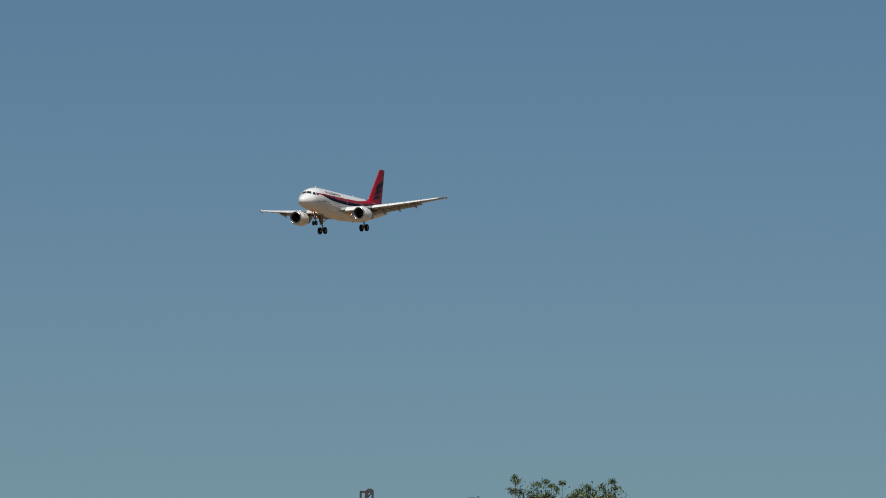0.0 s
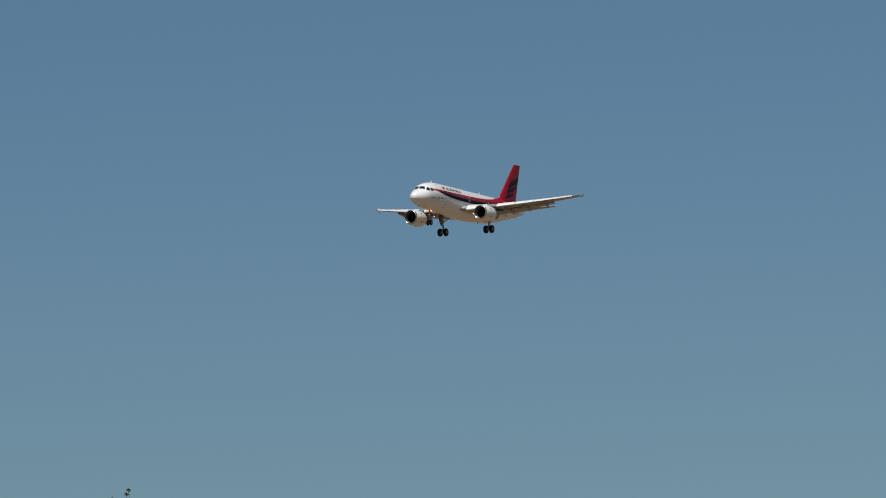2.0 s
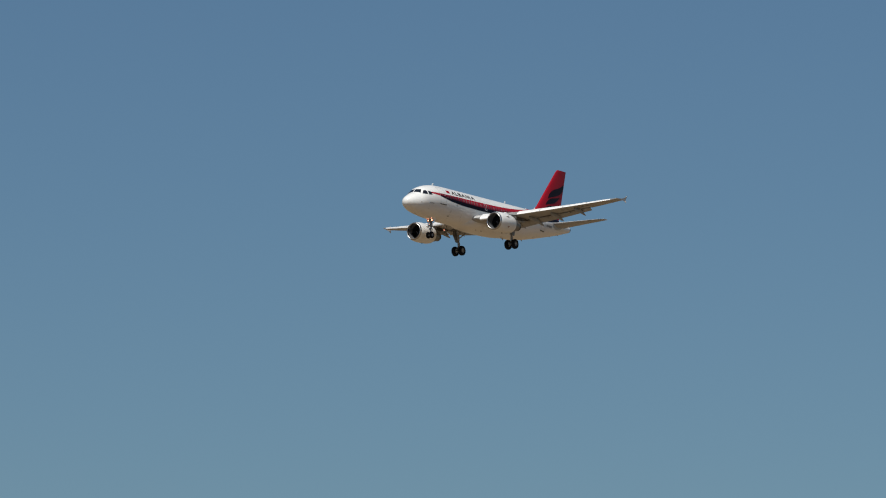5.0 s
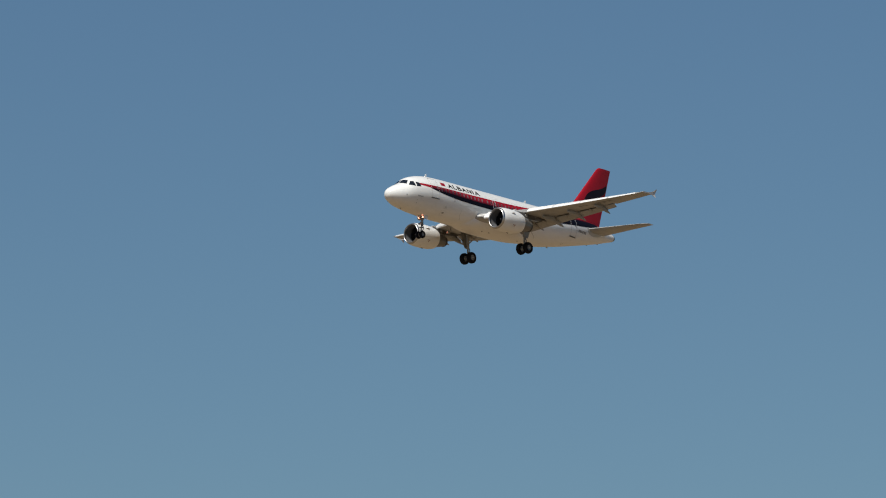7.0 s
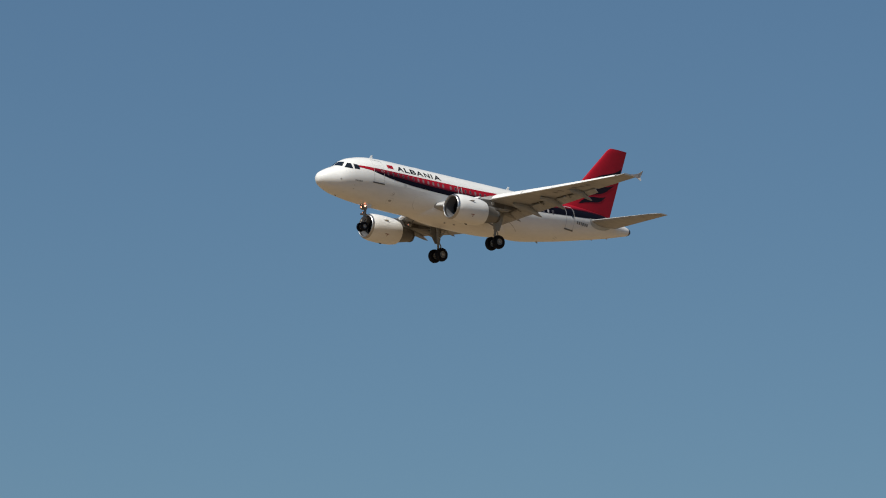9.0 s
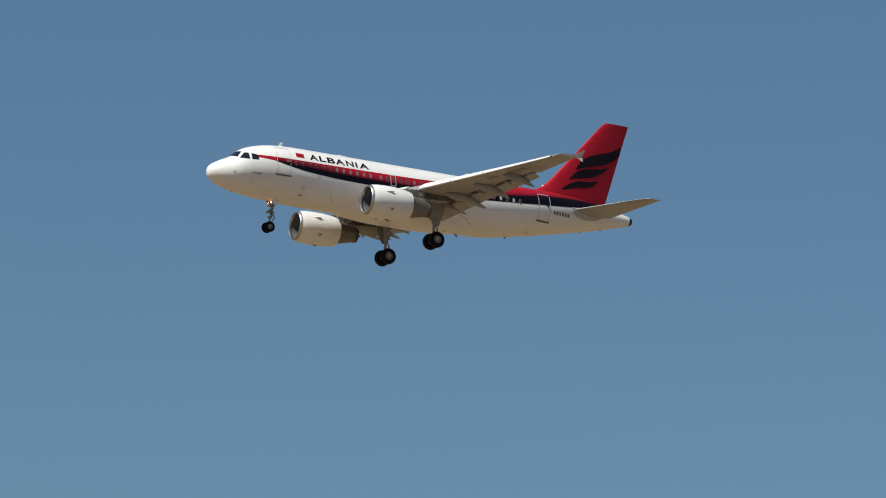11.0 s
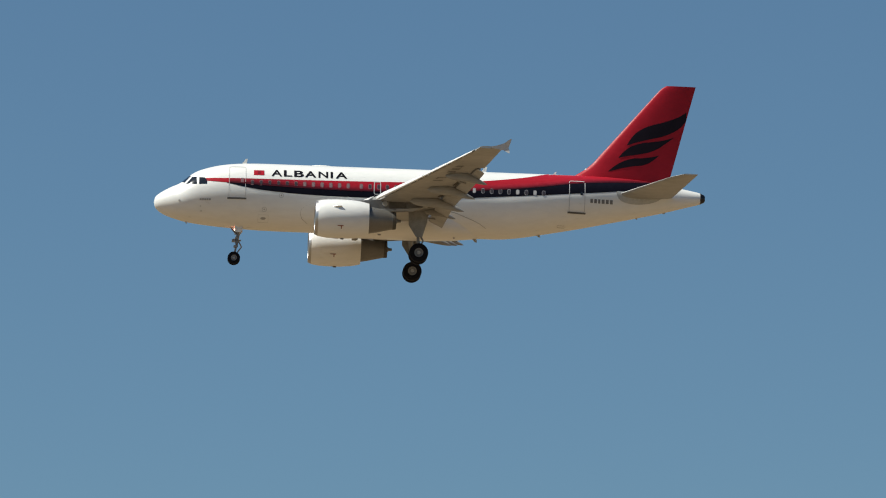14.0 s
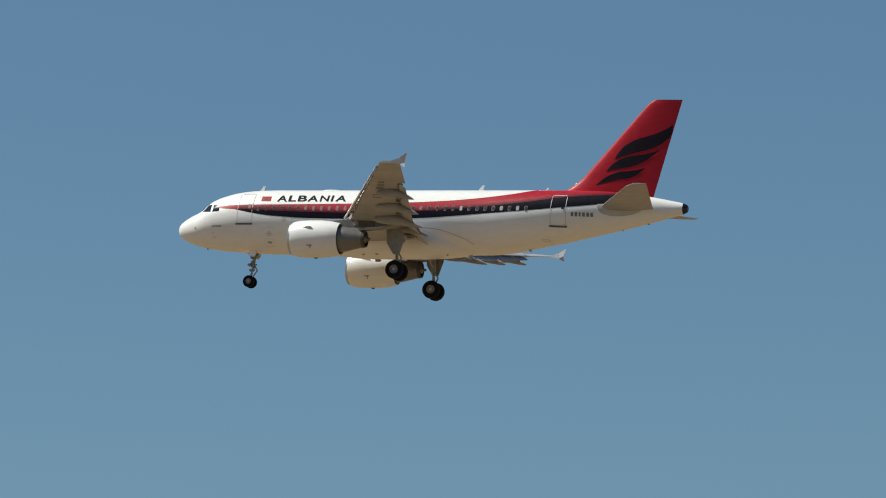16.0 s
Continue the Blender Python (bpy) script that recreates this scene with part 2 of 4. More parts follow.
def fuselage():
    bm = bmesh.new()
    xs = [0.0, 0.02, 0.06, 0.11, 0.17, 0.25, 0.35, 0.47] + [0.6 + 0.12 * k for k in range(52)] + [6.9 + 0.6 * k for k in range(24)] + [21 + 0.3 * k for k in range(41)] + [33.2, 33.4, 33.64]
    n = 56
    rings = [[hull(max(x, 0.001), 2 * math.pi * k / n) for k in range(n)] for x in xs]
    skin(bm, rings)
    body = part("fuselage", bm, WHITE, AIRLINER, "glossy white tapered fuselage", sharp=60)
    bm = bmesh.new()
    skin(bm, [[hull(x, 2 * math.pi * k / 28, o) for k in range(28)] for x, o in ((33.60, 0.0), (33.61, 0.012), (33.7, 0.004), (33.84, -0.05), (33.9, -0.12))])
    part("tail_exhaust", bm, FAN, AIRLINER, "dark exhaust cap at the tail cone")
    # belly fairing over the wing box
    bm = bmesh.new()
    fair = table([(9.4, 0.3, -2.12), (10.2, 1.05, -2.26), (11.4, 1.62, -2.36), (12.4, 1.82, -2.42), (13.4, 1.95, -2.44), (16, 1.95, -2.45), (17, 1.84, -2.44), (18.2, 1.62, -2.40), (19.4, 1.2, -2.30), (20.5, 0.5, -2.2)])
    rings = []
    for k in range(45):
        x = 9.4 + 11.1 * k / 44
        w, zb = fair(x, 1), fair(x, 2)
        rings.append([Vector((x, w * math.copysign(abs(math.cos(a)) ** 0.75, math.cos(a)), -1.25 + (1.25 + zb) * abs(math.sin(a)) ** 0.8 * (1 if math.sin(a) < 0 else 0) + (1.0 * min(1, w / 2) * math.sin(a) if math.sin(a) > 0 else 0)))
                      for a in [2 * math.pi * i / 40 for i in range(40)]])
    skin(bm, rings)
    part("belly_fairing", bm, WHITE, AIRLINER, "white belly fairing", sharp=60)
    return body


def livery():
    top = table([(3.05, 0.66), (4.0, 0.67), (7.1, 0.69), (12.3, 0.75), (16.0, 0.83), (18.5, 0.95), (20.0, 1.08), (21.4, 1.25), (22.7, 1.46), (23.6, 1.68), (24.4, 1.93), (24.8, 2.05), (32.0, 2.2)])
    mid = table([(3.05, 0.50), (4.0, 0.42), (5.0, 0.37), (7.1, 0.26), (9.0, 0.19), (12.3, 0.13), (15.5, 0.19), (17.25, 0.25), (19.5, 0.41), (21.64, 0.60), (23.95, 0.88), (25.5, 1.13), (27.6, 1.35), (29.5, 1.47), (30.6, 1.52)])
    low = table([(4.4, 0.37), (5.0, 0.24), (6.0, 0.05), (7.1, -0.08), (9.0, -0.21), (12.3, -0.28), (15.5, -0.25), (17.25, -0.20), (19.5, -0.04), (21.64, 0.13), (23.95, 0.32), (25.5, 0.48), (27.6, 0.70), (29.5, 0.95), (30.8, 1.20)])
    crown = lambda x: HULL(x, 1) + AXIS
    for side in (-1, 1):
        bm = bmesh.new()
        band(bm, 3.05, 31.6, lambda x: min(mid(x), crown(x) - 0.02), lambda x: min(top(x), crown(x)), side, 0.012, 150, 9)
        part("red_stripe", bm, RED, AIRLINER, "bright red painted stripe")
        for rise, wide, paint in ((0.34, 0.34, RED_1), (0.24, 0.24, RED_2), (0.15, 0.15, RED_3), (0.07, 0.07, RED_4)):
            bm = bmesh.new()
            band(bm, 4.6, 31.0, lambda x: min(mid(x), crown(x) - 0.02), lambda x: min(mid(x) + rise * (1 + max(0.0, x - 25) * 0.12 + 0.85 * math.exp(-((x - 7.2) / 2.4) ** 2)), top(x), crown(x)), side, 0.012 + 0.0006 / wide, 130, 4)
            part("blended_stripe_edge", bm, paint, AIRLINER, "dark red blend into the black stripe")
        bm = bmesh.new()
        band(bm, 4.4, 30.8, low, lambda x: mid(x) + 0.002, side, 0.010, 130, 7)
        part("black_stripe", bm, BLACK, AIRLINER, "black painted stripe under the red one")


def wrapped_letter(body, x0, x1, z0, z1, mat, label):
    """One letter laid on the port side of the hull."""
    cu = bpy.data.curves.new("letter", "FONT")
    cu.body = body
    cu.offset = 0.022
    ob = new("letter", cu)
    me = bpy.data.meshes.new_from_object(ob.evaluated_get(bpy.context.evaluated_depsgraph_get()))
    bpy.data.objects.remove(ob)
    bm = bmesh.new()
    bm.from_mesh(me)
    bpy.data.meshes.remove(me)
    xs, ys = [v.co.x for v in bm.verts], [v.co.y for v in bm.verts]
    a, b, c, d = min(xs), max(xs), min(ys), max(ys)
    for k in range(1, 8):
        bmesh.ops.bisect_plane(bm, geom=bm.verts[:] + bm.edges[:] + bm.faces[:], plane_co=(0, c + (d - c) * k / 8, 0), plane_no=(0, 1, 0))
    for v in bm.verts:
        u, w = (v.co.x - a) / (b - a), (v.co.y - c) / (d - c)
        v.co = hull_at(x0 + (x1 - x0) * u, z0 + (z1 - z0) * w, -1, 0.016)
    return part("letter", bm, mat, AIRLINER, label)


def bars(name, x0, widths, gap, z0, z1, mat):
    x = x0
    for w in widths:
        bm = bmesh.new()
        patch(bm, [(x, z0), (x + w, z0), (x + w, z1), (x, z1)], -1, 0.014, 2, 3)
        part(name, bm, mat, AIRLINER)
        x += w + gap


def hull_details():
    for body, x0, x1 in (("A", 7.12, 7.78), ("L", 7.88, 8.40), ("B", 8.51, 9.11), ("A", 9.17, 9.87), ("N", 10.00, 10.59), ("I", 10.74, 10.88), ("A", 11.05, 11.77)):
        wrapped_letter(body, x0, x1, 0.90, 1.34, LETTER, "black letter " + body + " of the word ALBANIA")
    bm = bmesh.new()
    patch(bm, [(6.05, 0.93), (6.68, 0.93), (6.68, 1.26), (6.05, 1.26)], -1, 0.016, 5, 5)
    flag = part("flag", bm, RED, AIRLINER, "small red flag with a dark emblem")
    bm = bmesh.new()
    patch(bm, [(6.28, 1.02), (6.45, 1.02), (6.45, 1.18), (6.28, 1.18)], -1, 0.022, 2, 2)
    part("emblem", bm, RED_3, flag)
    bars("registration_bar", 26.72, [0.16, 0.16, 0.13, 0.18, 0.17, 0.17], 0.085, -0.01, 0.24, LETTER_FADED)
    bars("name_bar", 2.79, [0.11] * 5, 0.03, -0.74, -0.63, LINE)
    for x0, x1, z0, z1, nm in ((4.54, 5.57, -0.58, 1.50, FAINT), (25.40, 26.40, -0.64, 1.36, PALE_LINE)):
        bm = bmesh.new()
        outline(bm, x0, x1, z0, z1, 0.028 if x0 < 10 else 0.04)
        door = part("cabin_door", bm, nm, AIRLINER, "cabin door outlined by a pale seam")
        bm = bmesh.new()
        patch(bm, [(x0 - 0.07, z0 - 0.05), (x1 + 0.06, z0 - 0.05), (x1 + 0.06, z0 + 0.05), (x0 - 0.07, z0 + 0.05)], -1, 0.04, 6, 2)
        part("sill", bm, SOFT_MARK, door, "dark door sill")
        bm = bmesh.new()
        cx = (x0 + x1) / 2 + (0.3 if x0 < 10 else 0.28)
        patch(bm, [(cx - 0.09, 0.42), (cx + 0.09, 0.42), (cx + 0.09, 0.70), (cx - 0.09, 0.70)] if x0 < 10 else [(cx - 0.08, 0.42), (cx + 0.08, 0.42), (cx + 0.08, 0.64), (cx - 0.08, 0.64)], -1, 0.022, 2, 4)
        part("door_window", bm, RIM if x0 < 10 else GLASS_DARK, door)
    bm = bmesh.new()
    outline(bm, 13.40, 13.84, -0.06, 0.78, 0.045, -1, 0.022, 0.12)
    part("emergency_exit", bm, PALE_LINE, AIRLINER, "emergency exit outlined in white")
    # cabin windows with a surround and a pane or a drawn blind
    blinds = {6, 7, 8, 9, 10, 11, 12, 17, 20, 25, 30, 32}
    k = 0
    x = 5.97
    while x < 24.2:
        shape = []
        for grow, off in ((1.0, 0.018), (0.70 if x < 17 else 0.78, 0.026)):
            bm = bmesh.new()
            ring = [hull_at(x + 0.112 * grow * math.copysign(abs(math.cos(a)) ** 0.6, math.cos(a)), 0.43 + 0.168 * grow * math.copysign(abs(math.sin(a)) ** 0.6, math.sin(a)), -1, off)
                    for a in [2 * math.pi * i / 16 for i in range(16)]]
            bm.faces.new([bm.verts.new(p) for p in ring])
            shape.append(bm)
        win = part("cabin_window", shape[0], PALE_RIM if x > 17 else RIM, AIRLINER)
        part("pane", shape[1], BLIND if k in blinds and x > 17 else SHADE if k in blinds else CABIN, win)
        k += 1
        x += 0.80 if k == 12 else 0.533
    # cockpit glazing, two side panes and a windscreen pane to each side
    for side in (-1, 1):
        for c in ([(1.93, 0.31), (2.58, 0.27), (2.56, 0.76), (2.30, 0.77)], [(2.72, 0.27), (3.20, 0.29), (3.20, 0.52), (2.72, 0.52)], [(2.72, 0.524), (3.20, 0.524), (3.06, 0.70), (2.72, 0.73)]):
            bm = bmesh.new()
            patch(bm, c, side, 0.014, 5, 5)
            part("cockpit_window", bm, GLASS_DARK, AIRLINER, "dark cockpit side window")
        bm = bmesh.new()
        rows = []
        for j in range(6):
            v = j / 5
            row = []
            for i in range(8):
                u = i / 7
                x = (1.62 + 0.22 * u ** 2) * (1 - v) + (2.08 + 0.14 * u ** 2) * v
                y = (0.05 + 0.90 * u) * (1 - v) + (0.05 + 0.68 * u) * v
                a = math.acos(min(1, y / HULL(x, 3)))
                row.append(hull(x, a if side > 0 else math.pi - a, 0.014))
            rows.append(row)
        skin(bm, rows, closed=False)
        part("windscreen", bm, GLASS_DARK, AIRLINER, "dark windscreen pane")
    # small marks, ports and hatches on the forward side
    for x, z, w, h in ((6.7, -1.68, 0.34, 0.14), (1.55, -0.75, 0.13, 0.13), (2.85, -1.08, 0.10, 0.05), (2.9, -1.35, 0.10, 0.05)):
        bm = bmesh.new()
        ring = [hull_at(x + w / 2 * math.cos(a), z + h / 2 * math.sin(a), -1, 0.014) for a in [2 * math.pi * i / 12 for i in range(12)]]
        bm.faces.new([bm.verts.new(p) for p in ring])
        part("service_port", bm, LINE, AIRLINER)
    # round vents: a faint ring with a dark middle
    for x, z in ((6.75, -1.18), (7.76, -0.32)):
        bm = bmesh.new()
        ring = lambda q, o: [hull_at(x + q * math.cos(a), z + q * math.sin(a), -1, o) for a in [2 * math.pi * i / 16 for i in range(16)]]
        skin(bm, [ring(0.11, 0.014), ring(0.15, 0.014)], cap=False)
        vent = part("round_vent", bm, FAINT, AIRLINER)
        bm = bmesh.new()
        bm.faces.new([bm.verts.new(p) for p in ring(0.045, 0.014)])
        part("vent_hole", bm, LINE, vent)
    # seam along the aft edge of the belly fairing
    seam = table([(16.2, -0.74), (16.9, -0.80), (18.2, -0.93), (19.2, -1.25), (19.9, -1.52), (20.35, -1.78)])
    bm = bmesh.new()
    band(bm, 16.2, 20.35, lambda x: seam(x) - 0.02, lambda x: seam(x) + 0.02, -1, 0.02, 20, 1)
    part("fairing_seam", bm, SEAM, AIRLINER, "thin curved fairing seam")
    # forward edge of the fairing, and the outline of a service hatch
    line = [(9.75, -0.72), (9.3, -0.86), (9.02, -1.08), (8.94, -1.36), (9.06, -1.64), (9.4, -1.88)]
    bm = bmesh.new()
    for (xa, za), (xb, zb) in zip(line, line[1:]):
        patch(bm, [(xa, za), (xb, zb), (xb + 0.022, zb + 0.012), (xa + 0.022, za + 0.012)], -1, 0.016, 2, 2)
    part("fairing_seam", bm, SEAM, AIRLINER, "thin curved fairing seam")
    bm = bmesh.new()
    outline(bm, 6.38, 7.02, -1.90, -1.48, 0.014, -1, 0.015, 0.05)
    part("service_hatch", bm, FAINT, AIRLINER, "small hatch outline")
    bm = bmesh.new()
    outline(bm, 24.75, 25.22, -1.50, -1.38, 0.022, -1, 0.015, 0.04)
    part("service_hatch", bm, FAINT, AIRLINER, "small hatch outline")
    for x, y, a, b in ((12.85, -1.0, 0.14, 0.08), (13.75, -1.08, 0.20, 0.06), (18.4, -0.75, 0.10, 0.08)):
        bm = bmesh.new()
        slab(bm, [(x, y, -2.37), (x + a, y + 0.01, -2.37), (x + a * 0.9, y + b, -2.39), (x, y + b, -2.39)], (0, 0, 1), 0.07)
        part("belly_vent", bm, LINE, AIRLINER, smooth=False)
    # blade aerials and domes
    for x, z, ln, h in ((5.28, 1.83, 0.32, 0.36), (20.0, 1.89, 0.34, 0.36), (24.4, 1.87, 0.25, 0.22), (1.9, -1.83, 0.14, -0.14), (29.5, -0.58, 0.22, -0.10), (31.1, -0.2, 0.3, -0.08), (23.5, -1.92, 0.25, -0.10), (19.5, -2.18, 0.34, -0.30)):
        bm = bmesh.new()
        slab(bm, [(x, 0, z - 0.05 * (1 if h > 0 else -1)), (x + ln, 0, z - 0.05 * (1 if h > 0 else -1)), (x + ln * 1.25, 0, z + h), (x + ln * 0.85, 0, z + h)], (0, 1, 0), 0.05)
        part("aerial", bm, WHITE if h > 0 else LINE, AIRLINER, smooth=False)
    bm = bmesh.new()
    bmesh.ops.create_uvsphere(bm, u_segments=20, v_segments=10, radius=1, matrix=Matrix.Translation((10.2, 0, 1.88)) @ Matrix.Diagonal((0.7, 0.3, 0.08, 1)))
    part("antenna_dome", bm, WHITE, AIRLINER)


def foil(chord, thick, n=14, x_end=1.0, camber=0.02, x_start=0.0):
    """Closed airfoil outline of unit sections scaled by chord, cut at x_start and x_end: (along, up)."""
    def y(t):
        return 5 * thick * (0.2969 * math.sqrt(t) - 0.126 * t - 0.3516 * t * t + 0.2843 * t ** 3 - 0.1036 * t ** 4)
    ts = [x_start + (x_end - x_start) * (1 - math.cos(math.pi * i / n)) / 2 for i in range(n + 1)]
    cm = lambda t: camber * 4 * t * (1 - t)
    up = [(t * chord, (cm(t) + y(t)) * chord) for t in ts]
    dn = [(t * chord, (cm(t) - y(t)) * chord) for t in ts]
    return up[::-1] + (dn if x_start else dn[1:])


WING = table([(1.2, 10.95, 17.95, -1.30, 0.150), (1.9, 11.3, 17.95, -1.25, 0.148), (4.2, 12.5, 17.95, -1.035, 0.13), (6.4, 13.65, 17.98, -0.80, 0.118),
              (10.0, 15.49, 18.82, -0.35, 0.112), (13.4, 17.25, 19.58, 0.12, 0.108), (16.75, 19.00, 20.33, 0.61, 0.105)])


def lifting(bm, ys, side, end=1.0):
    rings = []
    for y in ys:
        le, te, z, th = (WING(y, k) for k in (1, 2, 3, 4))
        rings.append([(le + a, side * y, z + b - 0.035 * a) for a, b in foil(te - le, th, x_end=end, x_start=0.05 if 2.5 < y < 16.2 else 0.0005)])
    skin(bm, rings)


def wing(side):
    bm = bmesh.new()
    ys = [1.2, 1.9, 3, 4.2, 5.3, 6.4, 7.6, 8.8, 10, 11.2, 12.4, 13.0]
    lifting(bm, ys, side, 0.80)
    w = part("wing", bm, GREY, AIRLINER, "light grey swept wing", sharp=40)
    bm = bmesh.new()
    lifting(bm, [13.0, 14, 15, 16, 16.75], side, 1.0)
    part("wing_tip_panel", bm, GREY, w, sharp=40)
    # leading-edge slats: thin shells drooped forward, held by tracks across a slot
    def half(t, th):
        return 5 * th * (0.2969 * math.sqrt(t) - 0.126 * t - 0.3516 * t * t + 0.2843 * t ** 3 - 0.1036 * t ** 4)
    for y0, y1 in ((2.6, 5.1), (6.5, 8.8), (8.85, 11.2), (11.25, 13.6), (13.65, 16.1)):
        bm = bmesh.new()
        rings, hollow = [], []
        tracks = []
        for i in range(7):
            y = y0 + (y1 - y0) * i / 6
            le, te, z, th = (WING(y, k) for k in (1, 2, 3, 4))
            c = te - le
            ts = [0.15, 0.12, 0.09, 0.06, 0.035, 0.018, 0.006, 0.0]
            outer = [(t, half(t, th) + 0.08 * t * (1 - t)) for t in ts] + [(t, -half(t, th) + 0.08 * t * (1 - t)) for t in (0.006, 0.016)]
            mid = (0.10, 0.02)
            inner = [(p + (mid[0] - p) * 0.22, q + (mid[1] - q) * 0.30) for p, q in outer[1:]][::-1]
            a = radians(20)
            px, pz = 0.15, outer[0][1]
            nx = 0.072 if y0 < 6 else 0.045
            nz = half(nx, th) + 0.08 * nx + 0.015
            rings.append([(le + c * (nx + (p - px) * math.cos(a) - (q - pz) * math.sin(a)), side * y, z + c * (nz + (p - px) * math.sin(a) + (q - pz) * math.cos(a)) - 0.035 * c * nx) for p, q in outer + inner])
            hollow.append([(le + c * (nx + (p - px) * math.cos(a) - (q - pz) * math.sin(a)), side * y, z + c * (nz + (p - px) * math.sin(a) + (q - pz) * math.cos(a)) - 0.035 * c * nx) for p, q in [(p + (mid[0] - p) * 0.26, q + (mid[1] - q) * 0.35) for p, q in outer[2:]]])
            if i in (1, 3, 5):
                tracks.append(((le - 0.02 * c, side * y, z - 0.012 * c), (le + 0.10 * c, side * y, z - 0.01 * c), c))
        skin(bm, rings)
        slat = part("slat", bm, SLAT, w, "extended leading-edge slat", sharp=40)
        # inner skin coloured dark to give the slat's hollow its shade
        bm = bmesh.new()
        skin(bm, hollow, closed=False)
        part("slat_hollow_shade", bm, COVE, slat, "hollow back of the slat, painted dark for shade")
        # tracks painted pale to stand in for sunlit dashes along the slot
        for p, q, c in tracks:
            bm = bmesh.new()
            rod(bm, p, q, 0.028 * c ** 0.5, 0.03 * c ** 0.5, 8)
            part("slat_track", bm, SLAT, slat)
    # dark strips ahead of the flaps: the cove's shade put into the colour
    for y0, y1 in ((2.3, 4.1), (4.75, 6.3), (7.15, 8.85), (9.55, 11.6)):
        bm = bmesh.new()
        rows = []
        for i in range(4):
            y = y0 + (y1 - y0) * i / 3
            le, te, z, th = (WING(y, k) for k in (1, 2, 3, 4))
            c = te - le
            rows.append([(le + t * c, side * y, z + c * (0.08 * t * (1 - t) - half(t, th) - 0.035 * t) - d) for t, d in ((0.735, 0.02), (0.765, 0.022), (0.795, 0.02), (0.802, -0.02))])
        skin(bm, rows, closed=False)
        part("flap_cove_shade", bm, COVE, w, "dark strip painting the shade ahead of the flap")
    # thin upper skin of the spoilers, reaching back over the flap slot
    for y0, y1 in ((2.2, 6.3), (6.5, 8.2), (8.24, 9.9), (9.94, 11.5), (11.54, 12.95)):
        bm = bmesh.new()
        rings = []
        for i in range(4):
            y = y0 + (y1 - y0) * i / 3
            le, te, z, th = (WING(y, k) for k in (1, 2, 3, 4))
            c = te - le
            up = [(t, 0.08 * t * (1 - t) + half(t, th) + 0.003 - d) for t, d in ((0.76, 0), (0.80, 0), (0.85, 0.004), (0.90, 0.014), (0.93, 0.023))]
            ring = [(t, q) for t, q in up] + [(t, q - 0.010) for t, q in up[::-1]]
            rings.append([(le + t * c, side * y, z + c * (q - 0.035 * t)) for t, q in ring])
        skin(bm, rings)
        part("spoiler", bm, GREY, w, "flush grey spoiler panel over the flap", sharp=40)
    # flaps, fully extended
    for y0, y1 in ((2.05, 6.3), (6.45, 12.95)):
        bm = bmesh.new()
        rings = []
        for i in range(6):
            y = y0 + (y1 - y0) * i / 5
            le, te, z, th = (WING(y, k) for k in (1, 2, 3, 4))
            c = te - le
            fc = 0.215 * c if y > 6.4 else 0.95
            a = radians(29)
            x0, z0 = le + 0.825 * c, z - 0.035 * 0.8 * c - 0.035 - 0.012 * c
            rings.append([(x0 + p * math.cos(a) + q * math.sin(a), side * y, z0 - p * math.sin(a) + q * math.cos(a)) for p, q in foil(fc, 0.13, 10, camber=0.03)])
        skin(bm, rings)
        flap = part("flap", bm, GREY, w, "lowered trailing-edge flap", sharp=40)
        # carriage arms reaching from the wing to the flap
        for y in ((3.1, 4.4, 5.6) if y0 < 3 else (6.75, 8.0, 9.2, 10.6, 11.9)):
            le, te, z, th = (WING(y, k) for k in (1, 2, 3, 4))
            c = te - le
            bm = bmesh.new()
            rod(bm, (le + 0.72 * c, side * y, z - 0.06 * c), (le + 0.87 * c, side * y, z - 0.055 * c - 0.16), 0.05, 0.04, 8)
            part("flap_arm", bm, FAIRING, flap)
    # canoe fairings under the flap tracks
    for y, ln, big in ((4.4, 1.9, 0.7), (6.75, 3.3, 1.1), (9.2, 2.9, 1.0), (11.9, 2.5, 0.9)):
        le, te, z, th = (WING(y, k) for k in (1, 2, 3, 4))
        bm = bmesh.new()
        rings = []
        for i in range(17):
            t = i / 16
            r = 0.21 * big * max(0.0, math.sin(math.pi * t ** 0.75)) ** 0.7 + 0.012
            droop = -0.10 * t - 0.42 * big * max(0.0, t - 0.5) ** 1.1 / 0.5
            x = te - 0.80 * ln + ln * t
            rings.append([(x, side * y + r * 0.8 * math.cos(b), z - 0.05 * (te - le) - 0.16 * big + droop + r * 1.3 * math.sin(b)) for b in [2 * math.pi * k / 12 for k in range(12)]])
        skin(bm, rings)
        part("flap_track_fairing", bm, FAIRING, w, "grey canoe-shaped flap fairing")
    # arrow-shaped tip fence
    bm = bmesh.new()
    le, te, z = WING(16.75, 1), 20.61, WING(16.75, 3)
    y = side * 16.86
    slab(bm, [(le + 0.55, y, z + 0.03), (le + 0.95, y + side * 0.03, z + 0.09), (te - 0.22, y + side * 0.06, z + 0.24), (te + 0.14, y + side * 0.12, z + 0.50), (te + 0.23, y + side * 0.12, z + 0.49), (te + 0.06, y, z), (te + 0.14, y + side * 0.05, z - 0.33), (te + 0.06, y + side * 0.05, z - 0.33), (te - 0.25, y, z - 0.16), (le + 0.75, y, z - 0.05)], (0, 1, 0), 0.04)
    part("wingtip_fence", bm, FENCE, w, "pale arrow-shaped wingtip fence", smooth=False)
    # landing lamp swung down under the inner wing
    bm = bmesh.new()
    o = (12.6, side * 3.2, -2.02)
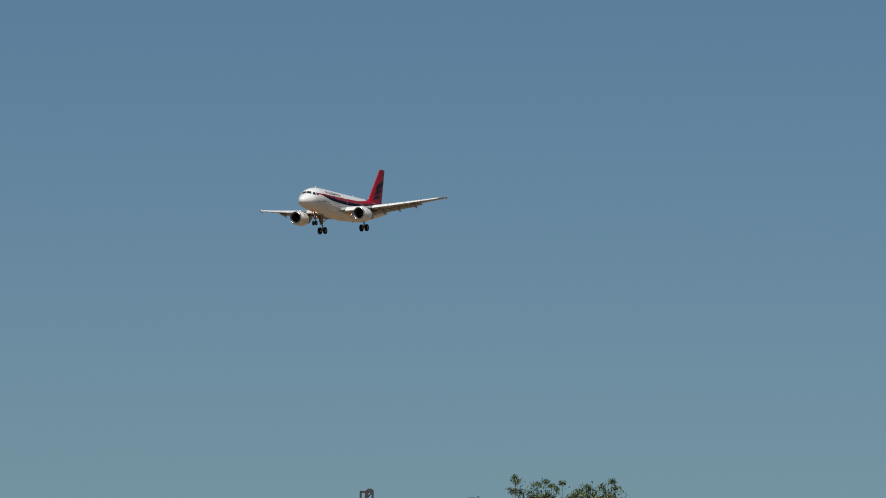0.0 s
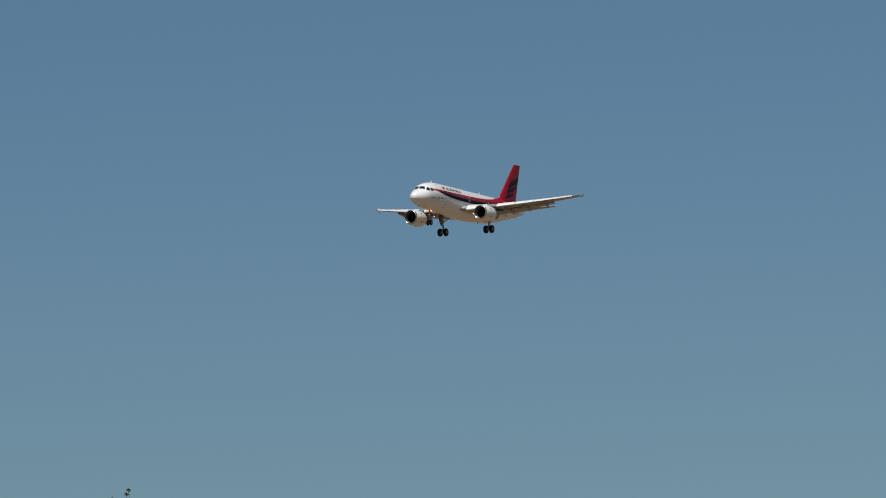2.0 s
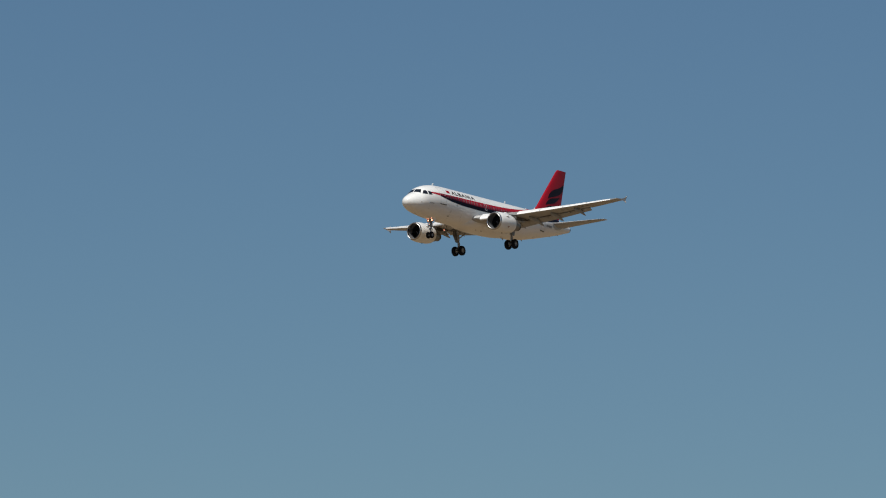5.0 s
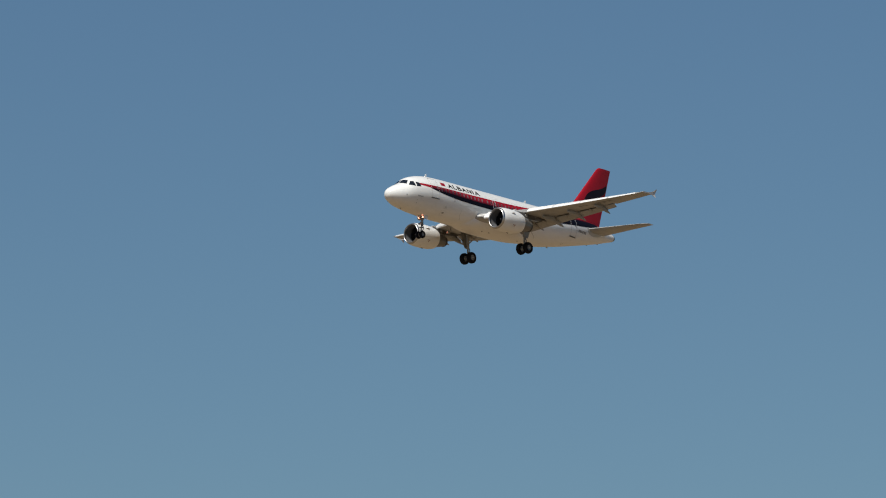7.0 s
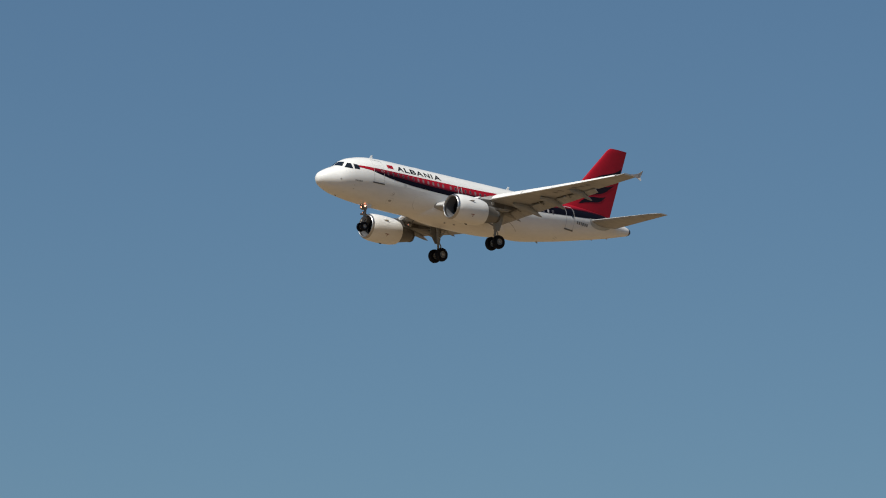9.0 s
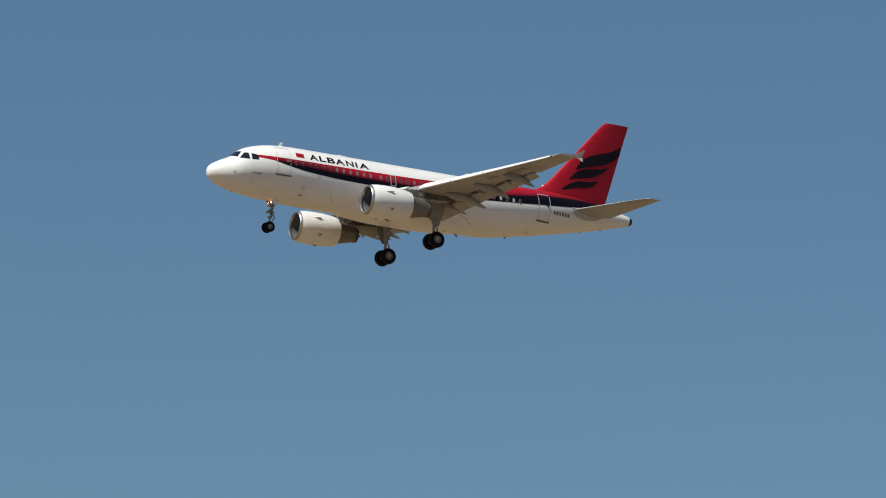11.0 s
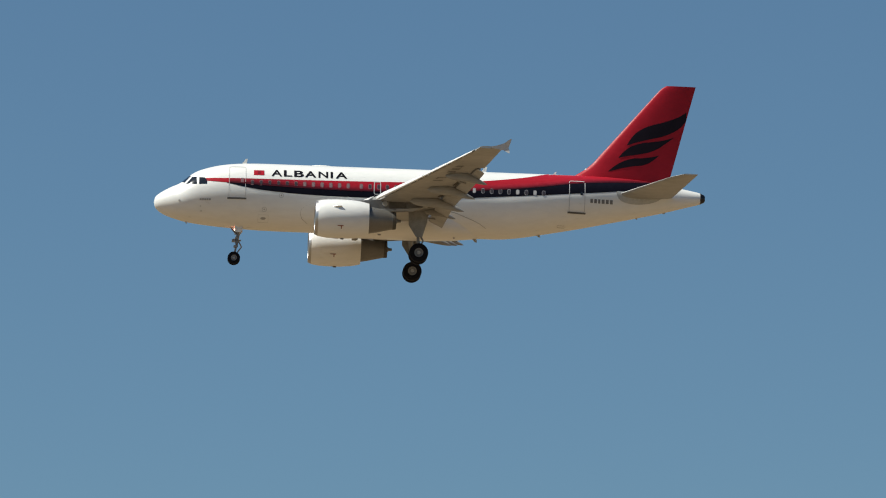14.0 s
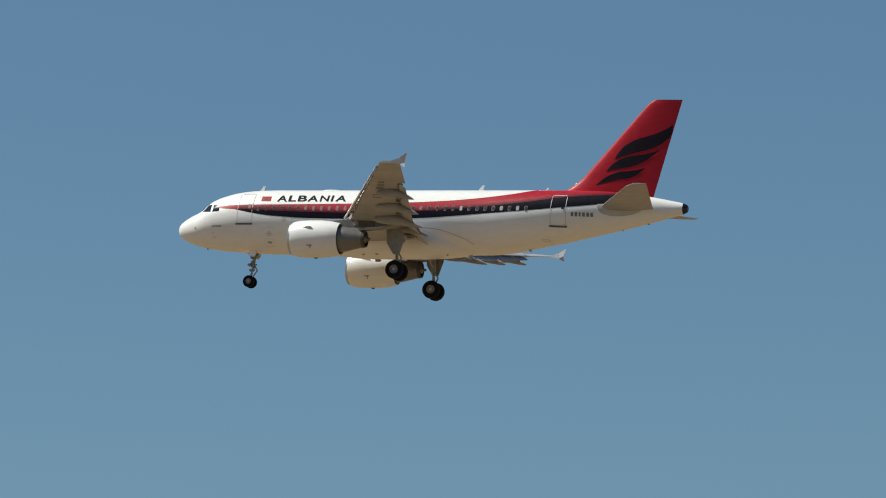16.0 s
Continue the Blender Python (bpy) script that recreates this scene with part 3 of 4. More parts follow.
    spin(bm, [(-0.27, 0.12), (-0.27, 0.105), (-0.02, 0.10), (0.08, 0.05), (0.10, 0.06), (0.0, 0.125)], o, n=18, closed_profile=True)
    rod(bm, (12.66, side * 3.2, -1.95), (12.9, side * 3.2, -1.45), 0.04, 0.05, 8)
    part("lamp_housing", bm, STRUT, w, "round lamp housing under the wing")
    bm = bmesh.new()
    spin(bm, [(-0.03, 0.005), (-0.028, 0.10), (-0.005, 0.10)], o, n=18)
    part("landing_light", bm, LAMP, w, "lit landing light")
    if side < 0:
        # dark bars of the marks under the wing
        for y0, wide, t0, t1 in ((13.36, 0.05, 0.26, 0.44), (13.20, 0.05, 0.25, 0.43), (12.86, 0.05, 0.25, 0.45), (12.70, 0.05, 0.27, 0.45), (12.34, 0.05, 0.26, 0.44), (12.18, 0.05, 0.26, 0.45), (11.62, 0.12, 0.34, 0.37), (11.10, 0.05, 0.25, 0.43), (10.96, 0.10, 0.25, 0.29), (10.52, 0.06, 0.26, 0.44)):
            bm = bmesh.new()
            rows = []
            for i in range(4):
                row = []
                for j in range(3):
                    yy = y0 + wide * (j - 1)
                    l2, t2, z2, th2 = (WING(yy, k2) for k2 in (1, 2, 3, 4))
                    t = t0 + (t1 - t0) * i / 3
                    c2 = t2 - l2
                    row.append((l2 + t * c2, -yy, z2 + (0.08 * t * (1 - t) - half(t, th2)) * c2 - 0.035 * t * c2 - 0.016))
                rows.append(row)
            skin(bm, rows, closed=False)
            part("underwing_mark", bm, LETTER_FADED, w)


def engine(side):
    o = (9.72, side * 5.72, -2.24)
    eng = new("engine")
    eng.parent = AIRLINER
    eng["label"] = "white turbofan nacelle with bright inlet lip"
    bm = bmesh.new()
    spin(bm, [(0.19, 1.062), (0.34, 1.105), (0.7, 1.16), (1.3, 1.185), (2.0, 1.18), (2.7, 1.12), (3.05, 1.05), (3.27, 0.995), (3.27, 0.955), (3.0, 0.97), (2.2, 0.95)], o, n=48, cap=False)
    part("fan_cowl", bm, WHITE, eng, "white fan cowl")
    bm = bmesh.new()
    spin(bm, [(0.20, 1.064), (0.14, 1.042), (0.06, 1.005), (0.015, 0.975), (0.0, 0.94), (0.02, 0.905), (0.09, 0.875), (0.20, 0.86), (0.22, 0.87), (0.2, 0.95)], o, n=48, closed_profile=True)
    part("inlet_lip", bm, CHROME, eng, "polished metal inlet lip")
    bm = bmesh.new()
    spin(bm, [(0.20, 0.862), (0.6, 0.85), (1.05, 0.87), (1.06, 0.93), (0.5, 0.92), (0.22, 0.90)], o, n=40, closed_profile=True)
    part("inlet_duct", bm, INLET, eng, "grey inlet duct")
    bm = bmesh.new()
    for k in range(36):
        a, b = 2 * math.pi * k / 36, 2 * math.pi * (k + 0.75) / 36
        v = [bm.verts.new(Vector(o) + Vector(p)) for p in ((0.92, 0.2 * math.cos(a), 0.2 * math.sin(a)), (0.90, 0.86 * math.cos(a), 0.86 * math.sin(a)), (1.02, 0.86 * math.cos(b), 0.86 * math.sin(b)), (1.0, 0.2 * math.cos(b), 0.2 * math.sin(b)))]
        bm.faces.new(v)
    spin(bm, [(1.04, 0.9), (1.05, 0.02)], o, n=36)
    part("fan", bm, FAN, eng, "dark fan disc", smooth=False)
    bm = bmesh.new()
    spin(bm, [(0.62, 0.005), (0.68, 0.07), (0.80, 0.17), (0.95, 0.25), (1.0, 0.2)], o, n=24)
    part("spinner", bm, FAN, eng)
    bm = bmesh.new()
    spin(bm, [(2.3, 0.86), (3.2, 0.84), (3.7, 0.76), (4.3, 0.62), (4.75, 0.52), (4.9, 0.50), (4.9, 0.46), (4.5, 0.44)], o, n=40, cap=False)
    part("core_cowl", bm, TITANIUM, eng, "grey-brown metal core cowl")
    bm = bmesh.new()
    spin(bm, [(4.72, 0.528), (4.74, 0.545), (4.93, 0.51), (4.93, 0.45), (4.72, 0.46)], o, n=32, closed_profile=True)
    part("nozzle_ring", bm, COVE, eng, "dark nozzle ring")
    bm = bmesh.new()
    spin(bm, [(4.5, 0.30), (4.9, 0.24), (5.02, 0.10), (5.22, 0.08), (5.24, 0.01)], o, n=24)
    part("exhaust_plug", bm, TITANIUM, eng)
    bm = bmesh.new()
    slab(bm, [(o[0] + 1.52, o[1], o[2] - 1.16), (o[0] + 1.80, o[1], o[2] - 1.16), (o[0] + 1.78, o[1], o[2] - 1.25), (o[0] + 1.62, o[1], o[2] - 1.25)], (0, 1, 0), 0.05)
    part("drain_mast", bm, SOFT_MARK, eng, "small dark drain mast", smooth=False)
    # pylon
    bm = bmesh.new()
    y = side * 5.72
    rows = [(10.7, -1.12, -1.28, 0.05), (11.4, -1.09, -1.5, 0.13), (12.4, -1.06, -1.6, 0.19), (13.6, -0.95, -1.62, 0.23), (14.6, -1.0, -1.60, 0.22), (15.8, -1.05, -1.45, 0.14), (16.7, -1.12, -1.25, 0.05)]
    skin(bm, [[(x, y - w, zb), (x, y - w, zt - 0.05), (x, y - w * 0.4, zt), (x, y + w * 0.4, zt), (x, y + w, zt - 0.05), (x, y + w, zb)] for x, zt, zb, w in rows])
    part("pylon", bm, PYLON, eng, "grey engine pylon")
    for s in (-1, 1):
        bm = bmesh.new()
        spin(bm, [(-0.01, 0.02), (-0.012, 0.16), (0.01, 0.17), (0.012, 0.02)], (13.95, y + s * 0.24, -1.24), "y", 18)
        part("access_cover", bm, GREY, eng, "pale round access cover")
        # near-black panel on the pylon's flank, aft of the cover
        bm = bmesh.new()
        slab(bm, [(14.2, y + s * 0.225, -1.10), (15.25, y + s * 0.185, -1.14), (15.25, y + s * 0.185, -1.46), (14.2, y + s * 0.225, -1.52)], (0.04, 1, 0), 0.03)
        part("pylon_panel", bm, COVE, eng, "dark panel on the pylon", smooth=False)
        bm = bmesh.new()
        slab(bm, [(13.3, y + s * 0.21, -1.56), (15.3, y + s * 0.175, -1.50), (16.3, y + s * 0.10, -1.36), (15.6, y + s * 0.14, -1.62), (14.2, y + s * 0.20, -1.72)], (0.04, 1, 0), 0.06)
        part("pylon_skirt", bm, GREY, eng, "light grey lower edge of the pylon", smooth=False)
    for s in (-1, 1):
        a = radians(30)
        bm = bmesh.new()
        d = Vector((0, s * math.cos(a), math.sin(a)))
        c = Vector(o)
        slab(bm, [c + Vector((1.0, 0, 0)) + d * 1.16, c + Vector((1.62, 0, 0)) + d * 1.18, c + Vector((1.62, 0, 0)) + d * 1.31, c + Vector((1.34, 0, 0)) + d * 1.30], (0, math.sin(a), -s * math.cos(a)), 0.03)
        part("strake", bm, WHITE, eng, smooth=False)
        bm = bmesh.new()
        e = radians(-28)
        for dx, dz, w, h in ((1.55, 0, 0.36, 0.05), (1.6, -0.1, 0.05, 0.22)):
            rows = [[c + Vector((dx + w * (i - 1) / 2, s * 1.212 * math.cos(e + (dz + h * (j - 1) / 2) / 1.2), 1.212 * math.sin(e + (dz + h * (j - 1) / 2) / 1.2))) for i in range(3)] for j in range(3)]
            skin(bm, rows, closed=False)
        part("cowl_latch_marks", bm, LATCH, eng)


def wheel(parent, c, r, w):
    h = w / 2
    bm = bmesh.new()
    spin(bm, [(-h * 0.92, r * 0.50), (-h, r * 0.62), (-h, r * 0.80), (-h * 0.85, r * 0.93), (-h * 0.45, r * 0.99), (0, r), (h * 0.45, r * 0.99), (h * 0.85, r * 0.93), (h, r * 0.80), (h, r * 0.62), (h * 0.92, r * 0.50), (h * 0.6, r * 0.44), (-h * 0.6, r * 0.44)], c, "y", 36, True)
    tyre = part("tyre", bm, RUBBER, parent, "black tyre")
    bm = bmesh.new()
    spin(bm, [(-h * 0.6, 0.02), (-h * 0.6, r * 0.30), (-h * 0.80, r * 0.36), (-h * 0.84, r * 0.47), (h * 0.84, r * 0.47), (h * 0.80, r * 0.36), (h * 0.6, r * 0.30), (h * 0.6, 0.02)], c, "y", 28)
    part("rim", bm, HUB, tyre, "pale metal wheel rim")
    bm = bmesh.new()
    spin(bm, [(-h * 0.86, 0.02), (-h * 0.84, r * 0.17), (-h * 0.5, r * 0.20), (h * 0.5, r * 0.20), (h * 0.84, r * 0.17), (h * 0.86, 0.02)], c, "y", 18)
    part("axle_cap", bm, GREY, tyre, "grey axle cap")


def main_gear(side):
    g = new("main_gear")
    g.parent = AIRLINER
    g["label"] = "lowered main landing gear with two wheels"
    y, za = side * 3.79, -3.91
    for dy in (-0.47, 0.47):
        wheel(g, (16.15, y + dy, za), 0.585, 0.42)
    bm = bmesh.new()
    rod(bm, (16.0, y, -1.2), (16.1, y, -2.75), 0.17, 0.16, 14)
    rod(bm, (16.1, y, -2.75), (16.14, y, -3.82), 0.095, 0.095, 12)
    rod(bm, (16.14, y - 0.5, za), (16.14, y + 0.5, za), 0.09)
    rod(bm, (16.08, y, -2.5), (16.0, y - side * 1.6, -1.7), 0.07)
    rod(bm, (16.2, y, -2.75), (16.42, y, -3.1), 0.05)
    rod(bm, (16.42, y, -3.1), (16.2, y, -3.55), 0.05)
    rod(bm, (15.85, y, -1.6), (16.05, y, -2.6), 0.06)
    part("leg", bm, STRUT, g, "grey shock strut")
    bm = bmesh.new()
    yo = y + side * 0.30
    slab(bm, [(15.45, yo + side * 0.12, -1.05), (16.65, yo + side * 0.12, -1.05), (16.62, yo, -2.0), (16.35, yo - side * 0.05, -2.9), (15.95, yo - side * 0.05, -2.9), (15.5, yo, -2.2)], (0, 1, 0.05), 0.05)
    part("gear_door", bm, STRUT, g, "grey gear door on the leg", smooth=False)


def nose_gear():
    g = new("nose_gear")
    g.parent = AIRLINER
    g["label"] = "lowered nose landing gear with two wheels"
    for dy in (-0.25, 0.25):
        wheel(g, (5.02, dy, -4.02), 0.385, 0.22)
    bm = bmesh.new()
    rod(bm, (5.34, 0, -1.8), (5.16, 0, -3.1), 0.11, 0.10, 12)
    rod(bm, (5.14, -0.16, -2.75), (5.14, 0.16, -2.75), 0.09)
    rod(bm, (5.05, -0.27, -2.5), (5.05, 0.27, -2.5), 0.03)
    rod(bm, (4.92, 0.0, -2.95), (5.42, 0.0, -2.9), 0.05)
    rod(bm, (5.55, 0.0, -2.0), (5.2, 0.0, -2.75), 0.05)
    rod(bm, (5.16, 0, -3.1), (5.02, 0, -4.0), 0.065, 0.065, 10)
    rod(bm, (5.02, -0.3, -4.02), (5.02, 0.3, -4.02), 0.06)
    rod(bm, (4.55, 0.18, -1.85), (5.22, 0.05, -2.62), 0.04)
    rod(bm, (4.55, -0.18, -1.85), (5.22, -0.05, -2.62), 0.04)
    rod(bm, (5.25, 0, -2.9), (5.47, 0, -3.3), 0.04)
    rod(bm, (5.47, 0, -3.3), (5.12, 0, -3.8), 0.04)
    box(bm, (4.86, -0.2, -3.0), (5.05, 0.2, -2.86))
    box(bm, (5.12, -0.14, -2.45), (5.34, 0.14, -2.2))
    box(bm, (4.98, -0.17, -3.34), (5.2, 0.17, -3.22))
    rod(bm, (5.26, 0.12, -1.9), (5.22, 0.12, -3.3), 0.025)
    rod(bm, (5.26, -0.12, -1.9), (5.22, -0.12, -3.3), 0.025)
    rod(bm, (4.95, -0.2, -2.3), (5.3, -0.05, -2.3), 0.03)
    part("leg", bm, STRUT, g, "grey shock strut")
    for s in (-1, 1):
        bm = bmesh.new()
        slab(bm, [(4.98, s * 0.42, -1.95), (5.52, s * 0.42, -1.95), (5.50, s * 0.46, -2.3), (5.36, s * 0.48, -2.48), (5.03, s * 0.46, -2.42)], (0, 1, s * 0.1), 0.03)
        part("gear_door", bm, WHITE, g, "small white nose gear door", smooth=False)
        bm = bmesh.new()
        spin(bm, [(-0.10, 0.10), (-0.10, 0.085), (-0.02, 0.08), (0.10, 0.05), (0.10, 0.06), (0.0, 0.105)], (5.12, s * 0.25, -2.27), n=16, closed_profile=True)
        can = part("lamp_housing", bm, STRUT, g, "small round lamp housing")
        bm = bmesh.new()
        spin(bm, [(-0.155, 0.005), (-0.14, 0.05), (-0.10, 0.078), (-0.06, 0.082)], (5.12, s * 0.25, -2.27), n=16)
        part("landing_light", bm, LAMP, can, "lit landing light")
    bm = bmesh.new()
    spin(bm, [(-0.10, 0.10), (-0.10, 0.085), (-0.02, 0.08), (0.10, 0.05), (0.10, 0.06), (0.0, 0.105)], (5.04, 0, -2.90), n=16, closed_profile=True)
    can = part("lamp_housing", bm, STRUT, g, "small round lamp housing")
    bm = bmesh.new()
    spin(bm, [(-0.155, 0.005), (-0.14, 0.05), (-0.10, 0.078), (-0.06, 0.082)], (5.04, 0, -2.90), n=16)
    part("landing_light", bm, LAMP, can, "lit landing light")


def tail():
    bm = bmesh.new()
    rings = []
    for z in (1.5, 1.7, 1.85, 2.0, 2.15, 2.3, 2.5, 2.7, 2.95, 3.2, 4, 5, 6, 7, 7.4, 7.55, 7.65, 7.72):
        le = 26.41 + (z - 2.1) * (31.05 - 26.41) / 5.45 + (0.0 if z < 7.5 else (z - 7.5) * 0.7) - 0.42 * max(0.0, min(0.9, 2.75 - z) / 0.85) ** 1.8
        te = 31.76 + (z - 2.1) * (33.18 - 31.76) / 5.6
        rings.append([(le + a, b, z) for a, b in foil(te - le, 0.10, 12, camber=0)])
    skin(bm, rings)
    fin = part("fin", bm, RED, AIRLINER, "tall red swept tail fin", sharp=50)
    # three black feather stripes: rows of x, lower z, upper z
    feathers = (
        [(29.0, 3.87, 3.91), (29.23, 3.96, 4.31), (29.5, 4.06, 4.64), (29.92, 4.18, 4.94), (30.45, 4.33, 5.18), (31.15, 4.51, 5.39), (31.85, 4.82, 5.64), (32.36, 5.20, 5.91), (32.64, 5.58, 6.12)],
        [(28.49, 3.06, 3.09), (28.73, 3.15, 3.40), (29.07, 3.22, 3.70), (29.41, 3.28, 3.89), (29.94, 3.38, 4.06), (30.46, 3.53, 4.14), (31.0, 3.80, 4.23), (31.35, 4.06, 4.31), (31.87, 4.46, 4.48)],
        [(27.88, 2.20, 2.23), (28.22, 2.29, 2.53), (28.56, 2.39, 2.76), (28.91, 2.49, 2.93), (29.43, 2.59, 3.08), (29.96, 2.66, 3.12), (30.43, 2.85, 3.19), (30.77, 3.11, 3.27), (31.01, 3.33, 3.35)],
    )
    for side in (-1, 1):
        for rows in feathers:
            f = table(rows)
            bm = bmesh.new()
            grid = []
            for i in range(29):
                x = rows[0][0] + (rows[-1][0] - rows[0][0]) * i / 28
                a, b = f(x, 1), f(x, 2)
                grid.append([(x, side * (fin_at(x, a + (b - a) * j / 4) + 0.014), a + (b - a) * j / 4) for j in range(5)])
            skin(bm, grid, closed=False)
            part("feather_stripe", bm, FEATHER, fin, "black feather-shaped stripe")
    # small white ball at the foot of the fin's leading edge
    bm = bmesh.new()
    bmesh.ops.create_uvsphere(bm, u_segments=12, v_segments=8, radius=0.085, matrix=Matrix.Translation((26.52, 0, 2.30)))
    part("fin_root_ball", bm, SLAT, fin, "small white ball at the fin root")
    plate_low = table([(28.35, 0.62), (28.5, 0.34), (28.8, 0.17), (29.4, 0.08), (30.2, 0.15), (30.9, 0.36), (31.35, 0.70)])
    for side in (-1, 1):
        bm = bmesh.new()
        rings = []
        for i in range(9):
            t = i / 8
            y = 0.35 + 5.87 * t
            le = 28.0 + 3.8 * t + (0.25 * max(0, t - 0.93) / 0.07)
            te = 31.75 + 1.15 * t
            rings.append([(le + a, side * y, 0.58 + 0.64 * t + b) for a, b in foil(te - le, 0.12 - 0.02 * t, 12, camber=-0.01)])
        skin(bm, rings)
        plane = part("tailplane", bm, GREY, AIRLINER, "light grey horizontal tailplane", sharp=40)
        bm = bmesh.new()
        band(bm, 28.35, 31.35, plate_low, lambda x: 0.82, side, 0.02, 24, 5)
        part("root_plate", bm, WORN, plane, "worn grey plate at the tailplane root")


def fin_at(x, z):
    le = 26.45 + (z - 2.1) * (31.02 - 26.45) / 5.45
    te = 31.76 + (z - 2.1) * (33.18 - 31.76) / 5.6
    t = max(0.0, min(1.0, (x - le) / (te - le)))
    return 5 * 0.10 * (te - le) * max(0.0, 0.2969 * math.sqrt(t) - 0.126 * t - 0.3516 * t * t + 0.2843 * t ** 3 - 0.1036 * t ** 4)


fuselage()
livery()
hull_details()
for s in (-1, 1):
    wing(s)
    engine(s)
    main_gear(s)
nose_gear()
tail()

# ---- ground, trees and mast ----
EARTH = material("dry_earth_and_grass", (0.188, 0.124, 0.062), 0.9, vary=0.3, scale=0.02, fine=0.4)
BARK = material("bark", (0.16, 0.12, 0.09), 0.9, vary=0.3, scale=3, fine=20, bump=0.02)
STEEL = material("weathered_dark_steel", (0.065, 0.06, 0.065), 0.6, metal=0.2, vary=0.3, scale=3, fine=20)


def leaf_material():
    m = material("leaf_green", (0.10, 0.12, 0.035), 0.55, vary=0.2)
    n, l = m.node_tree.nodes, m.node_tree.links
    geo = n.new("ShaderNodeNewGeometry")
    ramp = n.new("ShaderNodeValToRGB")
    ramp.color_ramp.elements[0].color = (0.050, 0.075, 0.038, 1)
    ramp.color_ramp.elements[1].color = (0.15, 0.20, 0.068, 1)
    l.new(geo.outputs["Random Per Island"], ramp.inputs["Fac"])
    l.new(ramp.outputs["Color"], n["Principled BSDF"].inputs["Base Color"])
    return m


LEAF = leaf_material()


def ground():
    bm = bmesh.new()
    rings = [[(r * math.cos(2 * math.pi * k / 96), r * math.sin(2 * math.pi * k / 96), 0) for k in range(96)] for r in (2, 60, 300, 1200, 4600)]
    skin(bm, rings, cap=False)
    bm.faces.new([v for v in bm.verts if v.co.length < 2.1])
    ob = new("ground", mesh_of("ground", bm, EARTH, False))
    tagged(ob, "dry sandy ground with sparse grass", "ground", kind="structure")


def place(azimuth, dist):
    a = radians(azimuth)
    return Vector((math.sin(a) * dist, math.cos(a) * dist, 0))


def tree(azimuth, dist, sprays, label, seed, spread=2.2):
    """A broadleaf tree. sprays: its topmost sprays of leaves, as directions from the eye in degrees and radii in metres."""
    rng = random.Random(seed)
    root = thing("tree", label, "tree", "trees beside the field")
    base = place(azimuth, dist)
    root.location = base
    tips = []
    for a, e, r in sprays:
        d = dist + rng.uniform(-0.8, 0.8)
        p = place(a, d)
        p.z = 1.6 + d * math.tan(radians(e))
        tips.append((p - base, r))
    low = min(p.z - r for p, r in tips)
    fork = Vector((0.1, 0.05, low * 0.38))
    limbs = bmesh.new()
    rod(limbs, (0, 0, -0.1), (0.05, 0.0, low * 0.2), 0.30, 0.24, 12)
    rod(limbs, (0.05, 0.0, low * 0.2), fork, 0.24, 0.18, 12)
    boughs = []
    for k in range(11):
        a = 2 * math.pi * k / 11 + rng.uniform(-0.3, 0.3)
        r = rng.uniform(0.35, 1.0) * spread
        p = Vector((math.cos(a) * r, math.sin(a) * r, low * rng.uniform(0.62, 0.93) - 0.12 * r))
        mid = fork.lerp(p, 0.5) + Vector((rng.uniform(-0.2, 0.2), rng.uniform(-0.2, 0.2), 0.25))
        rod(limbs, fork, mid, 0.10, 0.06, 8)
        rod(limbs, mid, p, 0.06, 0.015, 6)
        boughs.append((mid, p))
    for p, r in tips:
        near = min((b for m, b in boughs), key=lambda b: (b - p).length)
        knee = Vector((p.x * 0.95 + rng.uniform(-0.08, 0.08), p.y * 0.95 + rng.uniform(-0.08, 0.08), min(low - 0.25, p.z - 0.4)))
        rod(limbs, near, knee, 0.014, 0.010, 5)
        rod(limbs, knee, p + Vector((0, 0, r * 0.3)), 0.008, 0.003, 5)
    part("trunk", limbs, BARK, root, "brown trunk with branching limbs")
    verts, faces = [], []

    def leaf(c, size, hang):
        q = Euler((rng.uniform(-0.5, 0.5), hang + rng.uniform(-0.55, 0.55), rng.uniform(0, 6.28))).to_matrix()
        i = len(verts)
        verts.extend(c + q @ Vector(v) * size for v in ((-0.5, 0, 0), (-0.1, -0.17, 0.03), (0.55, 0, -0.05), (-0.1, 0.17, 0.03)))
        faces.append((i, i + 1, i + 2, i + 3))
    for p, r in tips:
        lean = rng.uniform(-0.5, 0.7)
        loose = r < 0.1
        for k in range(int(30 + 6500 * r * r + (700 if loose else 330) * r)):
            v = Vector((rng.gauss(0, 1), rng.gauss(0, 1), rng.gauss(0, 1))) * r * (0.62 if loose else 0.58)
            if loose:
                v = Vector((v.x + v.z * lean, v.y, v.z * 0.62 - 0.25 * abs(v.x)))
            leaf(p + Vector((v.x, v.y, v.z * 0.9 - 0.15 * abs(v.x))), rng.uniform(0.035, 0.075) if loose else rng.uniform(0.045, 0.10), rng.choice((0.9, 0.5, -0.3)))
    for mid, p in boughs:
        for k in range(700):
            g = 0.25 + 0.3 * spread / 2.2
            c = mid.lerp(p, rng.uniform(0.2, 1.05)) + Vector((rng.gauss(0, g), rng.gauss(0, g), rng.gauss(0, g * 0.7)))
            if c.z < low - 0.08:
                leaf(c, rng.uniform(0.08, 0.16), rng.choice((0.9, 0.4, -0.3)))
    me = bpy.data.meshes.new("crown")
    me.from_pydata(verts, [], faces)
    me.materials.append(LEAF)
    ob = new("crown", me)
    ob.parent = root
    ob["label"] = "loose crown of small yellow-green leaves"


